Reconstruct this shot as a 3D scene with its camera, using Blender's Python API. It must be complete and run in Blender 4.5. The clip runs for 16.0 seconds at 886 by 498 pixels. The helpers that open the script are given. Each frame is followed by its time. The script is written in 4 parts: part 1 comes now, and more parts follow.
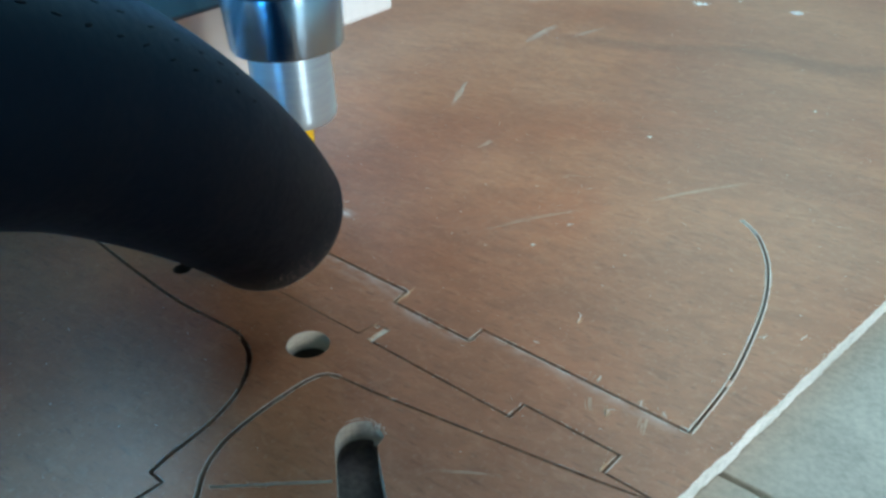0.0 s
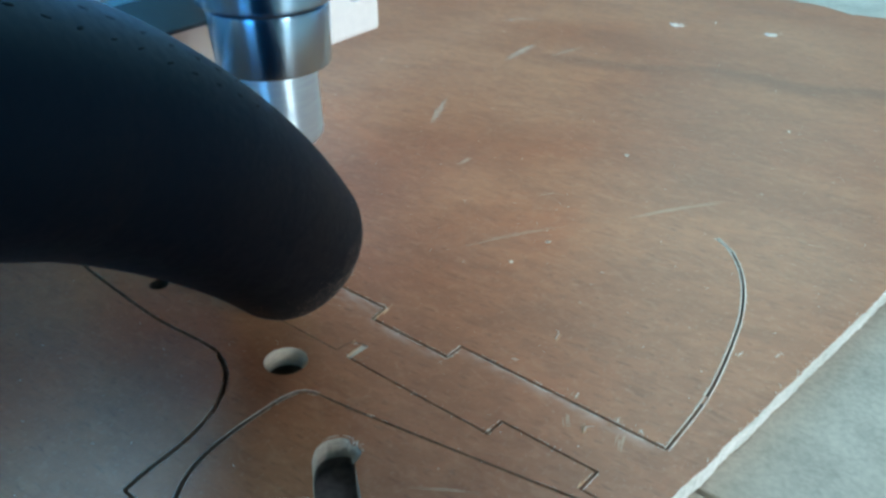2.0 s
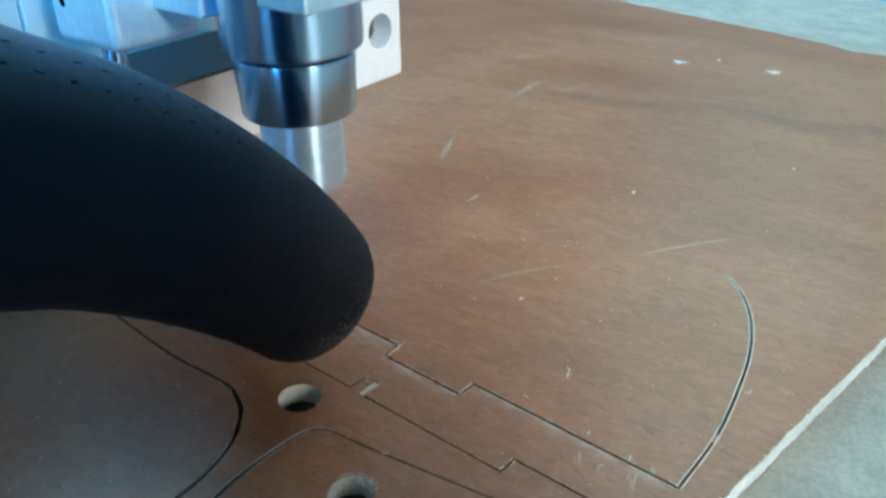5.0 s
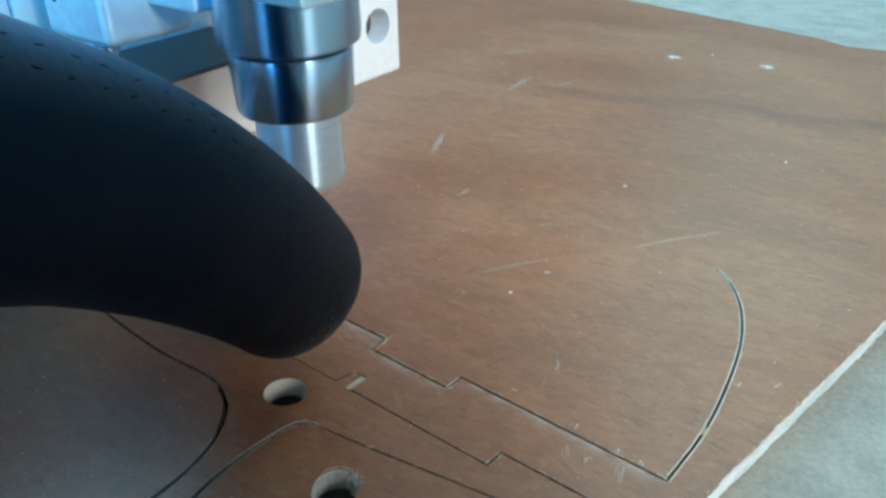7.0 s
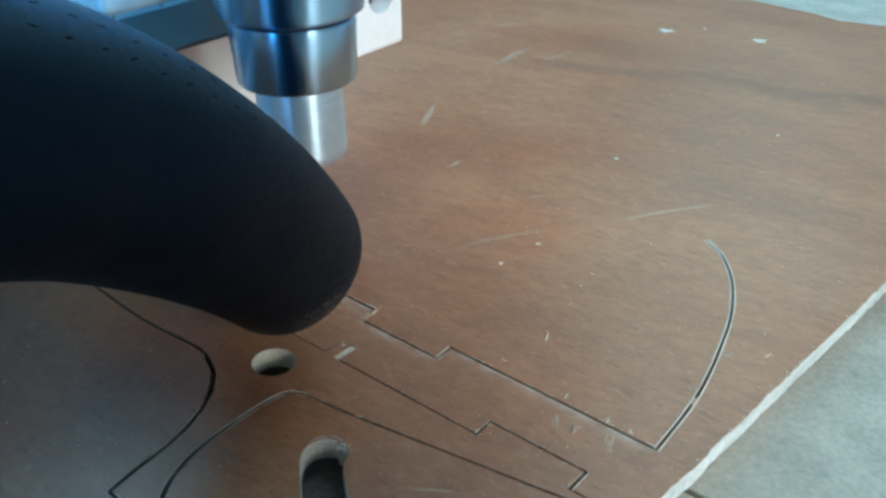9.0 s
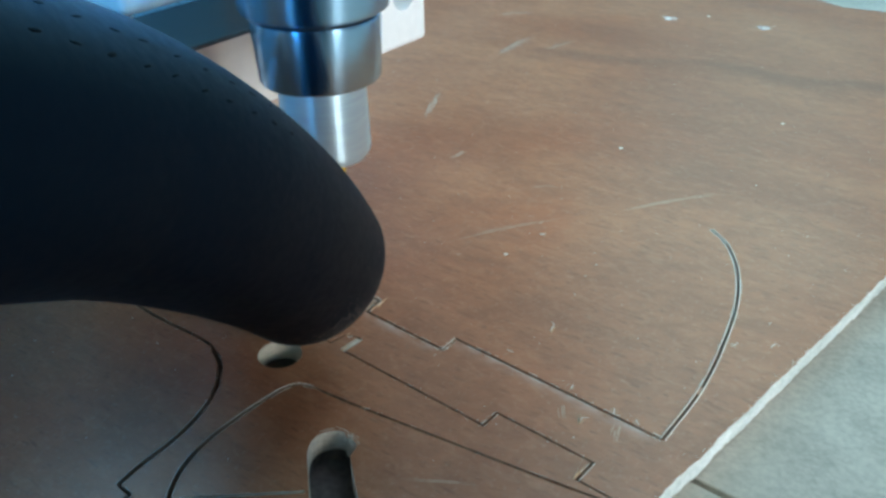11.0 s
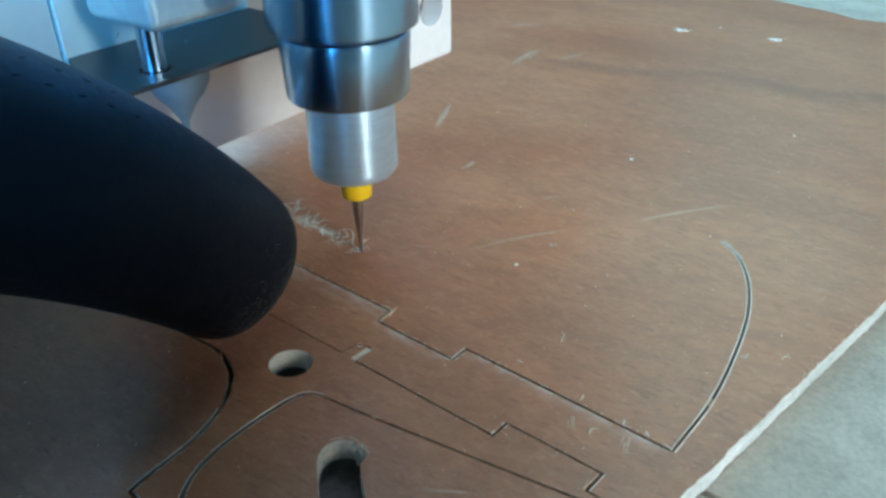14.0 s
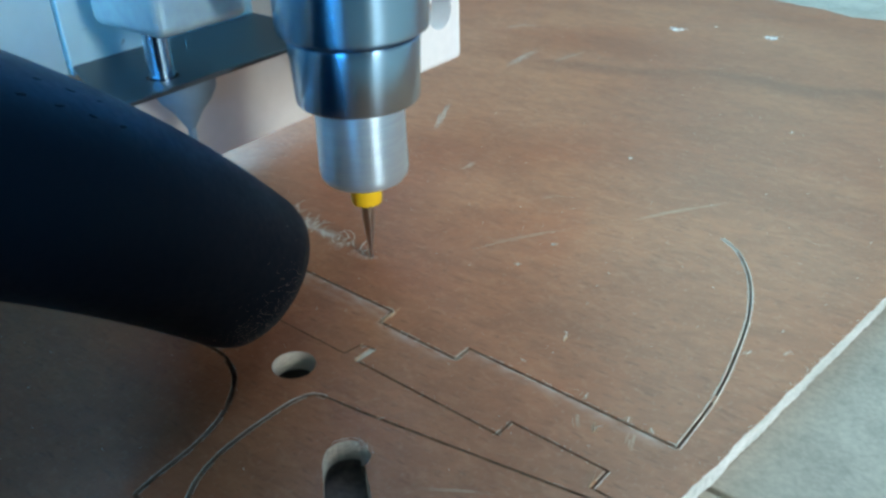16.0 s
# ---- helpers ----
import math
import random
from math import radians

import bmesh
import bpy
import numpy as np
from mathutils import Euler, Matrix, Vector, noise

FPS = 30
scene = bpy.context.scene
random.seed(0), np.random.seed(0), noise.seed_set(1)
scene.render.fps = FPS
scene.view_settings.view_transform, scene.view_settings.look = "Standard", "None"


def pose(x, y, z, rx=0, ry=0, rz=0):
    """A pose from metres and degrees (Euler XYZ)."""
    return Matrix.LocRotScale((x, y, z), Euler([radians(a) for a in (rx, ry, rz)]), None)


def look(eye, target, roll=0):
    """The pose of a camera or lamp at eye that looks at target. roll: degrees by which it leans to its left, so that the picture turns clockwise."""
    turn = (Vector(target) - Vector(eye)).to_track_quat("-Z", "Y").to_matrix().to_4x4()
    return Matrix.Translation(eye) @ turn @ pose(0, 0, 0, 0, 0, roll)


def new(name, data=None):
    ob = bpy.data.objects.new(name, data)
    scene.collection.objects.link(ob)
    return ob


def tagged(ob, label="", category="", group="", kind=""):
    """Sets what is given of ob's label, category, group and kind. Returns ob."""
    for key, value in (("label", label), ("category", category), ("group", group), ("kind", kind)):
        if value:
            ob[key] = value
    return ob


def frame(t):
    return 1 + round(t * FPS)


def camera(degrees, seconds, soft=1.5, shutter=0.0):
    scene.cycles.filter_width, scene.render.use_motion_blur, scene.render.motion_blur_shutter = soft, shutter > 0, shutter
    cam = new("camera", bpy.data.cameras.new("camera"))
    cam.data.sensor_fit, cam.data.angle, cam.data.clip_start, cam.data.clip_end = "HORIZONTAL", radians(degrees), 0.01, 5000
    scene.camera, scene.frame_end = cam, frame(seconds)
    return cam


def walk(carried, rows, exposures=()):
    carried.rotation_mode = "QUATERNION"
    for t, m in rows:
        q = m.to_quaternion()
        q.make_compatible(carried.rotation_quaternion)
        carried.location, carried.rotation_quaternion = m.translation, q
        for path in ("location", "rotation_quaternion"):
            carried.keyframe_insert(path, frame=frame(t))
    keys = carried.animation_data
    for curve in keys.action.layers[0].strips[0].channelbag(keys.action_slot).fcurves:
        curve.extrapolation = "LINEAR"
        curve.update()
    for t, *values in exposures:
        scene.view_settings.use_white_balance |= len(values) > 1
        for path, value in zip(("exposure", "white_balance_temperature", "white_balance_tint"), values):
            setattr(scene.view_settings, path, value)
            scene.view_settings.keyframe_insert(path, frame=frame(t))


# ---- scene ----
cam = camera(55.6, 16.0, soft=2.9, shutter=0.5)
# seconds, place, then yaw, pitch and roll of the hand-held camera
PATH = [
    (0.0, -0.00003, -0.00100, 0.10694, 1.512, -32.555, -0.031),
    (0.5, 0.00026, -0.00137, 0.10750, 0.938, -32.422, 0.761),
    (1.0, 0.00058, -0.00107, 0.10594, 0.952, -32.417, 0.104),
    (1.5, 0.00039, 0.00004, 0.10626, 0.571, -32.615, 0.138),
    (2.0, -0.00011, -0.00131, 0.10711, -0.217, -31.398, 1.130),
    (2.5, -0.00042, -0.00116, 0.10770, 0.152, -31.027, 0.452),
    (3.0, -0.00113, -0.00154, 0.10857, 0.425, -30.359, 0.486),
    (5.5, -0.00218, -0.00271, 0.11009, -0.213, -29.200, 1.370),
    (6.0, -0.00136, -0.00236, 0.10845, -0.526, -28.950, 1.710),
    (6.5, -0.00141, -0.00239, 0.10824, -0.899, -29.282, 2.039),
    (7.0, 0.00007, -0.00205, 0.10802, -0.147, -29.420, 1.009),
    (7.5, -0.00009, -0.00213, 0.10667, -0.398, -30.000, 1.521),
    (8.0, -0.00022, -0.00174, 0.10687, -0.663, -30.423, 1.683),
    (8.5, 0.00045, -0.00163, 0.10540, -0.785, -30.610, 1.578),
    (11.0, -0.00005, -0.00139, 0.10590, -0.658, -31.571, 1.018),
    (11.5, 0.00022, -0.00135, 0.10588, -0.301, -31.431, 0.692),
    (12.0, 0.00043, -0.00157, 0.10578, -0.019, -31.171, 0.726),
    (12.5, 0.00028, -0.00185, 0.10590, 0.044, -30.888, 0.866),
    (13.0, -0.00000, -0.00178, 0.10614, 0.072, -30.978, 0.743),
    (13.5, -0.00042, -0.00182, 0.10634, 0.231, -31.072, 0.660),
    (14.0, -0.00007, -0.00189, 0.10616, 0.184, -30.882, 0.858),
    (14.5, -0.00007, -0.00180, 0.10613, 0.009, -30.900, 0.992),
    (15.0, -0.00037, -0.00185, 0.10643, -0.138, -30.803, 1.107),
    (15.5, -0.00028, -0.00124, 0.10612, 0.052, -30.967, 0.805),
    (16.0, -0.00116, -0.00229, 0.10567, -0.079, -30.678, 0.350),
]


def held(x, y, z, yaw, pitch, roll):
    return pose(x, y, z, 0, 0, yaw) @ pose(0, 0, 0, 90 + pitch, 0, 0) @ pose(0, 0, 0, 0, 0, roll)


walk(cam, [(t, held(*p)) for t, *p in PATH], [(0.0, 0.0, 5950, 12.5), (16.0, 0.0, 5950, 12.5)])

# ---- light: a workshop with daylight from five windows and an added overhead fill ----
world = bpy.data.worlds.new("sky")
scene.world = world
world.use_nodes = True
wn = world.node_tree.nodes
sky = wn.new("ShaderNodeTexSky")
sky.sky_type, sky.sun_disc = "NISHITA", False
sky.sun_elevation, sky.sun_rotation = radians(40), radians(120)
wn["Background"].inputs["Strength"].default_value = 0.12
world.node_tree.links.new(sky.outputs[0], wn["Background"].inputs["Color"])


def window_light(name, at, to, width, height, watts, colour):
    data = bpy.data.lights.new(name, "AREA")
    data.shape, data.size, data.size_y = "RECTANGLE", width, height
    data.energy, data.color = watts, colour
    lamp = new(name, data)
    lamp.matrix_world = look(at, to)
    return lamp


window_light("window_light_east", (0.95, -0.98, 0.53), (0, 0.15, 0.05), 0.38, 0.42, 20.5, (0.95, 0.98, 0.87))
window_light("window_light_west", (-1.43, 0.30, 0.27), (0, 0.2, 0.1), 1.2, 0.5, 40, (0.14, 0.55, 1.0))
window_light("window_light_north_left", (-0.85, 1.35, 0.95), (-0.3, 0, 0.1), 0.9, 1.3, 36, (0.46, 0.80, 0.95))
window_light("window_light_north_right", (0.62, 1.35, 1.12), (0.1, 0.2, 0.0), 0.6, 1.0, 6.5, (0.50, 1.0, 0.86))
window_light("window_light_south", (-0.85, -1.95, 0.45), (-0.1, 0.2, 0.1), 0.8, 0.7, 64, (0.11, 0.52, 1.0))
# unseen overhead fill light, added to balance brightness over the sheet
window_light("overhead_fill", (0.67, 0.82, 1.72), (0, 0.15, 0.05), 0.8, 0.8, 7.0, (0.50, 0.70, 1.0))

# ---- materials ----


def material(name, colour, rough=0.5, metal=0.0, grain=0.0, scale=200.0, bump=0.0, rough_var=0.0, second=None, stretch=(1, 1, 1), turn=0.0, coarse=None, specular=0.5):
    """A surface with two scales of variation in colour, gloss and relief."""
    m = bpy.data.materials.new(name)
    m.use_nodes = True
    nt = m.node_tree
    n, l = nt.nodes, nt.links
    b = n["Principled BSDF"]
    b.inputs["Base Color"].default_value = (*colour, 1)
    b.inputs["Roughness"].default_value, b.inputs["Metallic"].default_value = rough, metal
    b.inputs["Specular IOR Level"].default_value = specular
    if grain or bump or rough_var:
        tc, mp = n.new("ShaderNodeTexCoord"), n.new("ShaderNodeMapping")
        mp.inputs["Scale"].default_value = stretch
        mp.inputs["Rotation"].default_value = (0, 0, radians(turn))
        l.new(tc.outputs["Object"], mp.inputs["Vector"])
        fine, wide = n.new("ShaderNodeTexNoise"), n.new("ShaderNodeTexNoise")
        fine.inputs["Scale"].default_value, fine.inputs["Detail"].default_value = scale, 6
        wide.inputs["Scale"].default_value, wide.inputs["Detail"].default_value = coarse or scale * 0.08, 4
        for tex in (fine, wide):
            l.new(mp.outputs[0], tex.inputs["Vector"])
        add = n.new("ShaderNodeMath")
        add.operation = "ADD"
        l.new(fine.outputs[0], add.inputs[0])
        l.new(wide.outputs[0], add.inputs[1])
        ramp = n.new("ShaderNodeMapRange")
        ramp.inputs["From Min"].default_value, ramp.inputs["From Max"].default_value = 0.6, 1.4
        l.new(add.outputs[0], ramp.inputs["Value"])
        mix = n.new("ShaderNodeMix")
        mix.data_type = "RGBA"
        low = second or [c * (1 - grain) for c in colour]
        high = [min(1, c * (1 + grain)) for c in colour]
        mix.inputs["A"].default_value, mix.inputs["B"].default_value = (*low, 1), (*high, 1)
        l.new(ramp.outputs[0], mix.inputs["Factor"])
        l.new(mix.outputs["Result"], b.inputs["Base Color"])
        if rough_var:
            rr = n.new("ShaderNodeMapRange")
            rr.inputs["From Min"].default_value, rr.inputs["From Max"].default_value = 0.6, 1.4
            rr.inputs["To Min"].default_value, rr.inputs["To Max"].default_value = max(0.02, rough - rough_var), rough + rough_var
            l.new(add.outputs[0], rr.inputs["Value"])
            l.new(rr.outputs[0], b.inputs["Roughness"])
        if bump:
            bp = n.new("ShaderNodeBump")
            bp.inputs["Distance"].default_value, bp.inputs["Strength"].default_value = bump, 0.6
            l.new(fine.outputs[0], bp.inputs["Height"])
            l.new(bp.outputs[0], b.inputs["Normal"])
    return m


def lathe_metal(name, colour, rough, aniso, stains=0.0):
    """Metal with turning marks round its axis, which draw highlights out along it."""
    m = material(name, colour, rough, 1.0, grain=0.02 + stains, scale=160, rough_var=0.015, stretch=(1, 1, 6), coarse=140 if stains else 25)
    n, l = m.node_tree.nodes, m.node_tree.links
    b = n["Principled BSDF"]
    tan = n.new("ShaderNodeTangent")
    tan.direction_type, tan.axis = "RADIAL", "Z"
    l.new(tan.outputs[0], b.inputs["Tangent"])
    b.inputs["Anisotropic"].default_value, b.inputs["Anisotropic Rotation"].default_value = aniso, 0.25
    return m


def veneer():
    """Reddish-brown plywood face: long soft figure, short dark pores, a worn satin varnish."""
    m = bpy.data.materials.new("brown_veneer")
    m.use_nodes = True
    n, l = m.node_tree.nodes, m.node_tree.links
    b = n["Principled BSDF"]
    tc = n.new("ShaderNodeTexCoord")

    def layer(scale, stretch, turn, detail=5.0, distort=0.0):
        mp, tx = n.new("ShaderNodeMapping"), n.new("ShaderNodeTexNoise")
        turned = n.new("ShaderNodeMapping")
        turned.inputs["Rotation"].default_value = (0, 0, radians(-turn))
        mp.inputs["Scale"].default_value = stretch
        tx.inputs["Scale"].default_value, tx.inputs["Detail"].default_value, tx.inputs["Distortion"].default_value = scale, detail, distort
        l.new(tc.outputs["Object"], turned.inputs["Vector"])
        l.new(turned.outputs[0], mp.inputs["Vector"])
        l.new(mp.outputs[0], tx.inputs["Vector"])
        return tx.outputs[0]

    def span(value, a, z, lo=0.0, hi=1.0):
        r = n.new("ShaderNodeMapRange")
        r.inputs["From Min"].default_value, r.inputs["From Max"].default_value = a, z
        r.inputs["To Min"].default_value, r.inputs["To Max"].default_value = lo, hi
        l.new(value, r.inputs["Value"])
        return r.outputs[0]

    def blend(fac, a, z):
        x = n.new("ShaderNodeMix")
        x.data_type = "RGBA"
        l.new(fac, x.inputs["Factor"])
        for key, v in (("A", a), ("B", z)):
            if isinstance(v, tuple):
                x.inputs[key].default_value = (*v, 1)
            else:
                l.new(v, x.inputs[key])
        return x.outputs["Result"]

    figure = layer(11, (0.5, 1.0, 1), GRAIN, 4, 0.8)
    streak = layer(170, (0.30, 1.0, 1), GRAIN, 6, 0.5)
    pores = layer(620, (0.22, 1.0, 1), GRAIN, 3, 0.4)
    blot = layer(22, (1, 1, 1), 0, 4, 0.4)
    c = blend(span(figure, 0.36, 0.64), (0.375, 0.126, 0.0515), (0.505, 0.199, 0.086))
    c = blend(span(streak, 0.44, 0.70, 0, 0.24), c, (0.27, 0.085, 0.032))
    c = blend(span(pores, 0.57, 0.72, 0, 0.34), c, (0.17, 0.05, 0.02))
    c = blend(span(layer(1500, (0.20, 1.0, 1), GRAIN, 2, 0.3), 0.60, 0.70, 0, 0.50), c, (0.13, 0.04, 0.018))
    c = blend(span(blot, 0.50, 0.78, 0, 0.30), c, (0.54, 0.25, 0.12))
    red = layer(17, (0.8, 1.0, 1), GRAIN + 8, 5, 1.0)
    c = blend(span(red, 0.52, 0.72, 0, 0.55), c, (0.45, 0.135, 0.046))
    c = blend(span(layer(60, (0.5, 1.0, 1), GRAIN, 6, 0.6), 0.48, 0.70, 0, 0.50), c, (0.30, 0.105, 0.045))
    # a long dark heartwood streak
    across, bowed = n.new("ShaderNodeMapping"), n.new("ShaderNodeSeparateXYZ")
    across.inputs["Rotation"].default_value = (0, 0, radians(15.5))
    l.new(tc.outputs["Object"], across.inputs["Vector"])
    l.new(across.outputs[0], bowed.inputs[0])
    bend = n.new("ShaderNodeMath")
    bend.operation = "ADD"
    l.new(bowed.outputs[1], bend.inputs[0])
    l.new(span(layer(16, (1, 1, 1), 0, 3, 0.0), 0.3, 0.7, -0.008, 0.008), bend.inputs[1])
    streak_mask = span(bend.outputs[0], 0.3055, 0.3175)
    for mask in (span(bend.outputs[0], 0.3205, 0.3275, 1, 0), span(bowed.outputs[0], -0.0716, -0.0316), span(layer(70, (0.25, 1.0, 1), GRAIN, 4, 0.4), 0.30, 0.60, 0.35, 0.75)):
        both = n.new("ShaderNodeMath")
        both.operation = "MULTIPLY"
        l.new(streak_mask, both.inputs[0])
        l.new(mask, both.inputs[1])
        streak_mask = both.outputs[0]
    c = blend(streak_mask, c, (0.24, 0.085, 0.038))
    # fine mottling and tiny flecks
    c = blend(span(layer(240, (0.7, 1.0, 1), GRAIN + 20, 6, 0.9), 0.40, 0.66, 0, 0.30), c, (0.24, 0.080, 0.034))
    c = blend(span(layer(420, (0.6, 1.0, 1), GRAIN - 12, 5, 0.7), 0.52, 0.72, 0, 0.28), c, (0.56, 0.28, 0.15))
    c = blend(span(layer(1100, (0.8, 1.0, 1), 50, 3, 0.3), 0.58, 0.74, 0, 0.22), c, (0.62, 0.42, 0.29))
    # sawdust film beside the long groove and round the fresh one
    sep = n.new("ShaderNodeSeparateXYZ")
    turn = n.new("ShaderNodeMapping")
    turn.inputs["Rotation"].default_value = (0, 0, radians(38.1))
    l.new(tc.outputs["Object"], turn.inputs["Vector"])
    l.new(turn.outputs[0], sep.inputs[0])
    haze = layer(420, (0.5, 1.0, 1), -38, 8, 0.6)

    def film(across, width_up, width_down, start, stop, most):
        up, down = span(sep.outputs[1], across, across + width_up, 1, 0), span(sep.outputs[1], across - width_down, across, 0, 1)
        first, last = span(sep.outputs[0], start - 0.004, start), span(sep.outputs[0], stop, stop + 0.004, 1, 0)
        v = span(haze, 0.34, 0.66, 0, most)
        for k in (up, down, down, first, last):
            x = n.new("ShaderNodeMath")
            x.operation = "MULTIPLY"
            l.new(v, x.inputs[0])
            l.new(k, x.inputs[1])
            v = x.outputs[0]
        return v

    pale = (0.74, 0.62, 0.54)
    c = blend(film(0.1096, 0.0003, 0.0075, -0.175, -0.1035, 0.55), c, pale)
    c = blend(film(0.1050, 0.0003, 0.0040, -0.0980, -0.0835, 0.60), c, pale)
    c = blend(film(0.1096, 0.0003, 0.0040, -0.0775, -0.038, 0.60), c, pale)
    c = blend(film(0.1254, 0.0026, 0.0026, -0.230, -0.136, 1.0), c, pale)
    l.new(c, b.inputs["Base Color"])
    l.new(span(blot, 0.3, 0.7, 0.34, 0.42), b.inputs["Roughness"])
    bp = n.new("ShaderNodeBump")
    bp.inputs["Distance"].default_value, bp.inputs["Strength"].default_value, bp.invert = 0.00004, 0.4, True
    l.new(span(pores, 0.5, 0.75), bp.inputs["Height"])
    rub = n.new("ShaderNodeBump")
    rub.inputs["Distance"].default_value, rub.inputs["Strength"].default_value = 0.00016, 0.6
    l.new(layer(900, (0.6, 1.0, 1), 40, 3, 0.0), rub.inputs["Height"])
    l.new(rub.outputs[0], bp.inputs["Normal"])
    l.new(bp.outputs[0], b.inputs["Normal"])
    b.inputs["Specular IOR Level"].default_value = 0.5
    return m


GRAIN = -32.0
VENEER = veneer()
CORE = material("pale_ply_core", (0.78, 0.64, 0.52), 0.8, grain=0.40, scale=700, bump=0.0005, stretch=(1, 1, 5))
EDGE = material("sawn_ply_edge", (0.69, 0.81, 0.75), 0.85, grain=0.42, scale=900, bump=0.0006, stretch=(1, 1, 4))
SCUFF = material("scuffed_varnish", (0.50, 0.31, 0.20), 0.6, grain=0.2, scale=900)
SPLINTER = material("tan_splinter", (0.72, 0.46, 0.27), 0.8, grain=0.25, scale=1200)
# dark brown groove walls: the shade inside the cuts is put into the colour
CUT_SHADE = material("shaded_cut", (0.30, 0.18, 0.115), 0.9, grain=0.75, scale=420, bump=0.0006)
FUZZ = material("wood_fuzz", (0.93, 0.80, 0.67), 0.9, grain=0.2, scale=1500)
DUST = material("wood_dust", (0.66, 0.50, 0.40), 0.95, grain=0.2, scale=1500)
MDF = material("raw_mdf", (0.455, 0.42, 0.335), 0.75, grain=0.30, scale=800, bump=0.0001, coarse=70)
# slot floor: scorching, darkened further by shade put into the colour
SCORCH_SHADE = material("scorched_shaded_board", (0.17, 0.125, 0.10), 0.9, grain=0.5, scale=700, bump=0.0003)
# drilled holes and seams: shade in the recesses is put into this dark colour
RECESS_SHADE = material("shaded_recess", (0.10, 0.07, 0.05), 0.9, grain=0.3, scale=800)
STEEL = lathe_metal("turned_steel", (0.44, 0.68, 0.90), 0.22, 0.88)
# blue-grey of the solids that imitate a blurred reflection in the panel
REFLECTION = material("blurred_reflection", (0.20, 0.29, 0.36), 0.6, 0.2, grain=0.1, scale=300)
NOSE = lathe_metal("satin_steel", (0.66, 0.84, 1.0), 0.31, 0.84, 0.07)
NOSE.node_tree.nodes["Principled BSDF"].inputs["Metallic"].default_value = 0.76
# oily spindle gap; in drilled metal holes this black is painted shade
OIL_SHADE = material("black_oil_and_shade", (0.02, 0.02, 0.022), 0.4, 0.3, grain=0.4, scale=300)
ALU = material("milled_aluminium", (0.58, 0.82, 1.0), 0.40, 0.60, grain=0.16, scale=300, rough_var=0.08, coarse=40, bump=0.00002)
DULL = material("dull_aluminium", (0.09, 0.105, 0.115), 0.40, 0.85, grain=0.45, scale=260, rough_var=0.10, coarse=60)
SHEET = material("blue_tinged_sheet", (0.58, 0.88, 1.0), 0.3, 0.3, grain=0.06, scale=200, rough_var=0.06, coarse=20)
BRIGHT = material("bare_aluminium_sheet", (0.95, 0.96, 0.97), 0.42, 0.0, grain=0.05, scale=400, rough_var=0.06, coarse=30)
FILM = material("bluish_satin_panel", (0.58, 0.78, 0.82), 0.22, 0.3, grain=0.05, scale=250, rough_var=0.05, coarse=18)
PANEL = material("satin_beige_panel", (0.80, 0.76, 0.70), 0.20, 0.25, grain=0.05, scale=250, rough_var=0.05, coarse=18)
YELLOW = material("yellow_plastic", (0.95, 0.58, 0.01), 0.35, grain=0.06, scale=600)
CARBIDE = material("carbide", (0.42, 0.40, 0.38), 0.28, 1.0, grain=0.15, scale=900)
RUBBER = material("black_rubber", (0.0012, 0.002, 0.0035), 0.60, grain=0.35, scale=700, bump=0.00006, rough_var=0.08, coarse=60, specular=0.36)
RUBBER.node_tree.nodes["Principled BSDF"].inputs["Specular Tint"].default_value = (0.14, 0.52, 1.0, 1)
# black of the hose spots: shade of small dents put into the colour
DENT_SHADE = material("dent_shade_black", (0.001, 0.0016, 0.003), 0.6, grain=0.3, scale=900, specular=0.09)
DENT_SHADE.node_tree.nodes["Principled BSDF"].inputs["Specular Tint"].default_value = (0.14, 0.52, 1.0, 1)
PLASTER = material("grey_plaster", (0.09, 0.088, 0.085), 0.8, grain=0.05, scale=40, coarse=3)
FLOORING = material("grey_floor", (0.28, 0.26, 0.24), 0.5, grain=0.15, scale=30, coarse=2)
FRAME = material("window_paint", (0.8, 0.8, 0.79), 0.4, grain=0.03, scale=60)
BENCH = material("bench_wood", (0.36, 0.26, 0.17), 0.5, grain=0.25, scale=90, stretch=(0.15, 1, 1), coarse=8)
# rail colour: blue daylight reflected by metal is put into the colour
REFLECTED_BLUE = material("blue_reflection", (0.14, 0.45, 0.78), 0.35, grain=0.08, scale=200)

# ---- building blocks ----


def link(name, bm, mats, parent=None, smooth=False):
    me = bpy.data.meshes.new(name)
    bm.normal_update()
    bm.to_mesh(me)
    bm.free()
    for m in mats if isinstance(mats, (list, tuple)) else [mats]:
        me.materials.append(m)
    if smooth:
        for p in me.polygons:
            p.use_smooth = True
    ob = new(name, me)
    ob.parent = parent
    return ob


def part(name, bm, mat, parent, label="", smooth=False):
    return tagged(link(name, bm, mat, parent, smooth), label)


def empty(name):
    return new(name)


def box(x0, x1, y0, y1, z0, z1, bevel=0.0, segments=2):
    bm = bmesh.new()
    bmesh.ops.create_cube(bm, size=1)
    for v in bm.verts:
        v.co = ((x0 + x1) / 2 + v.co.x * (x1 - x0), (y0 + y1) / 2 + v.co.y * (y1 - y0), (z0 + z1) / 2 + v.co.z * (z1 - z0))
    if bevel:
        bmesh.ops.bevel(bm, geom=bm.edges[:], offset=bevel, segments=segments, profile=0.5, affect="EDGES")
    return bm


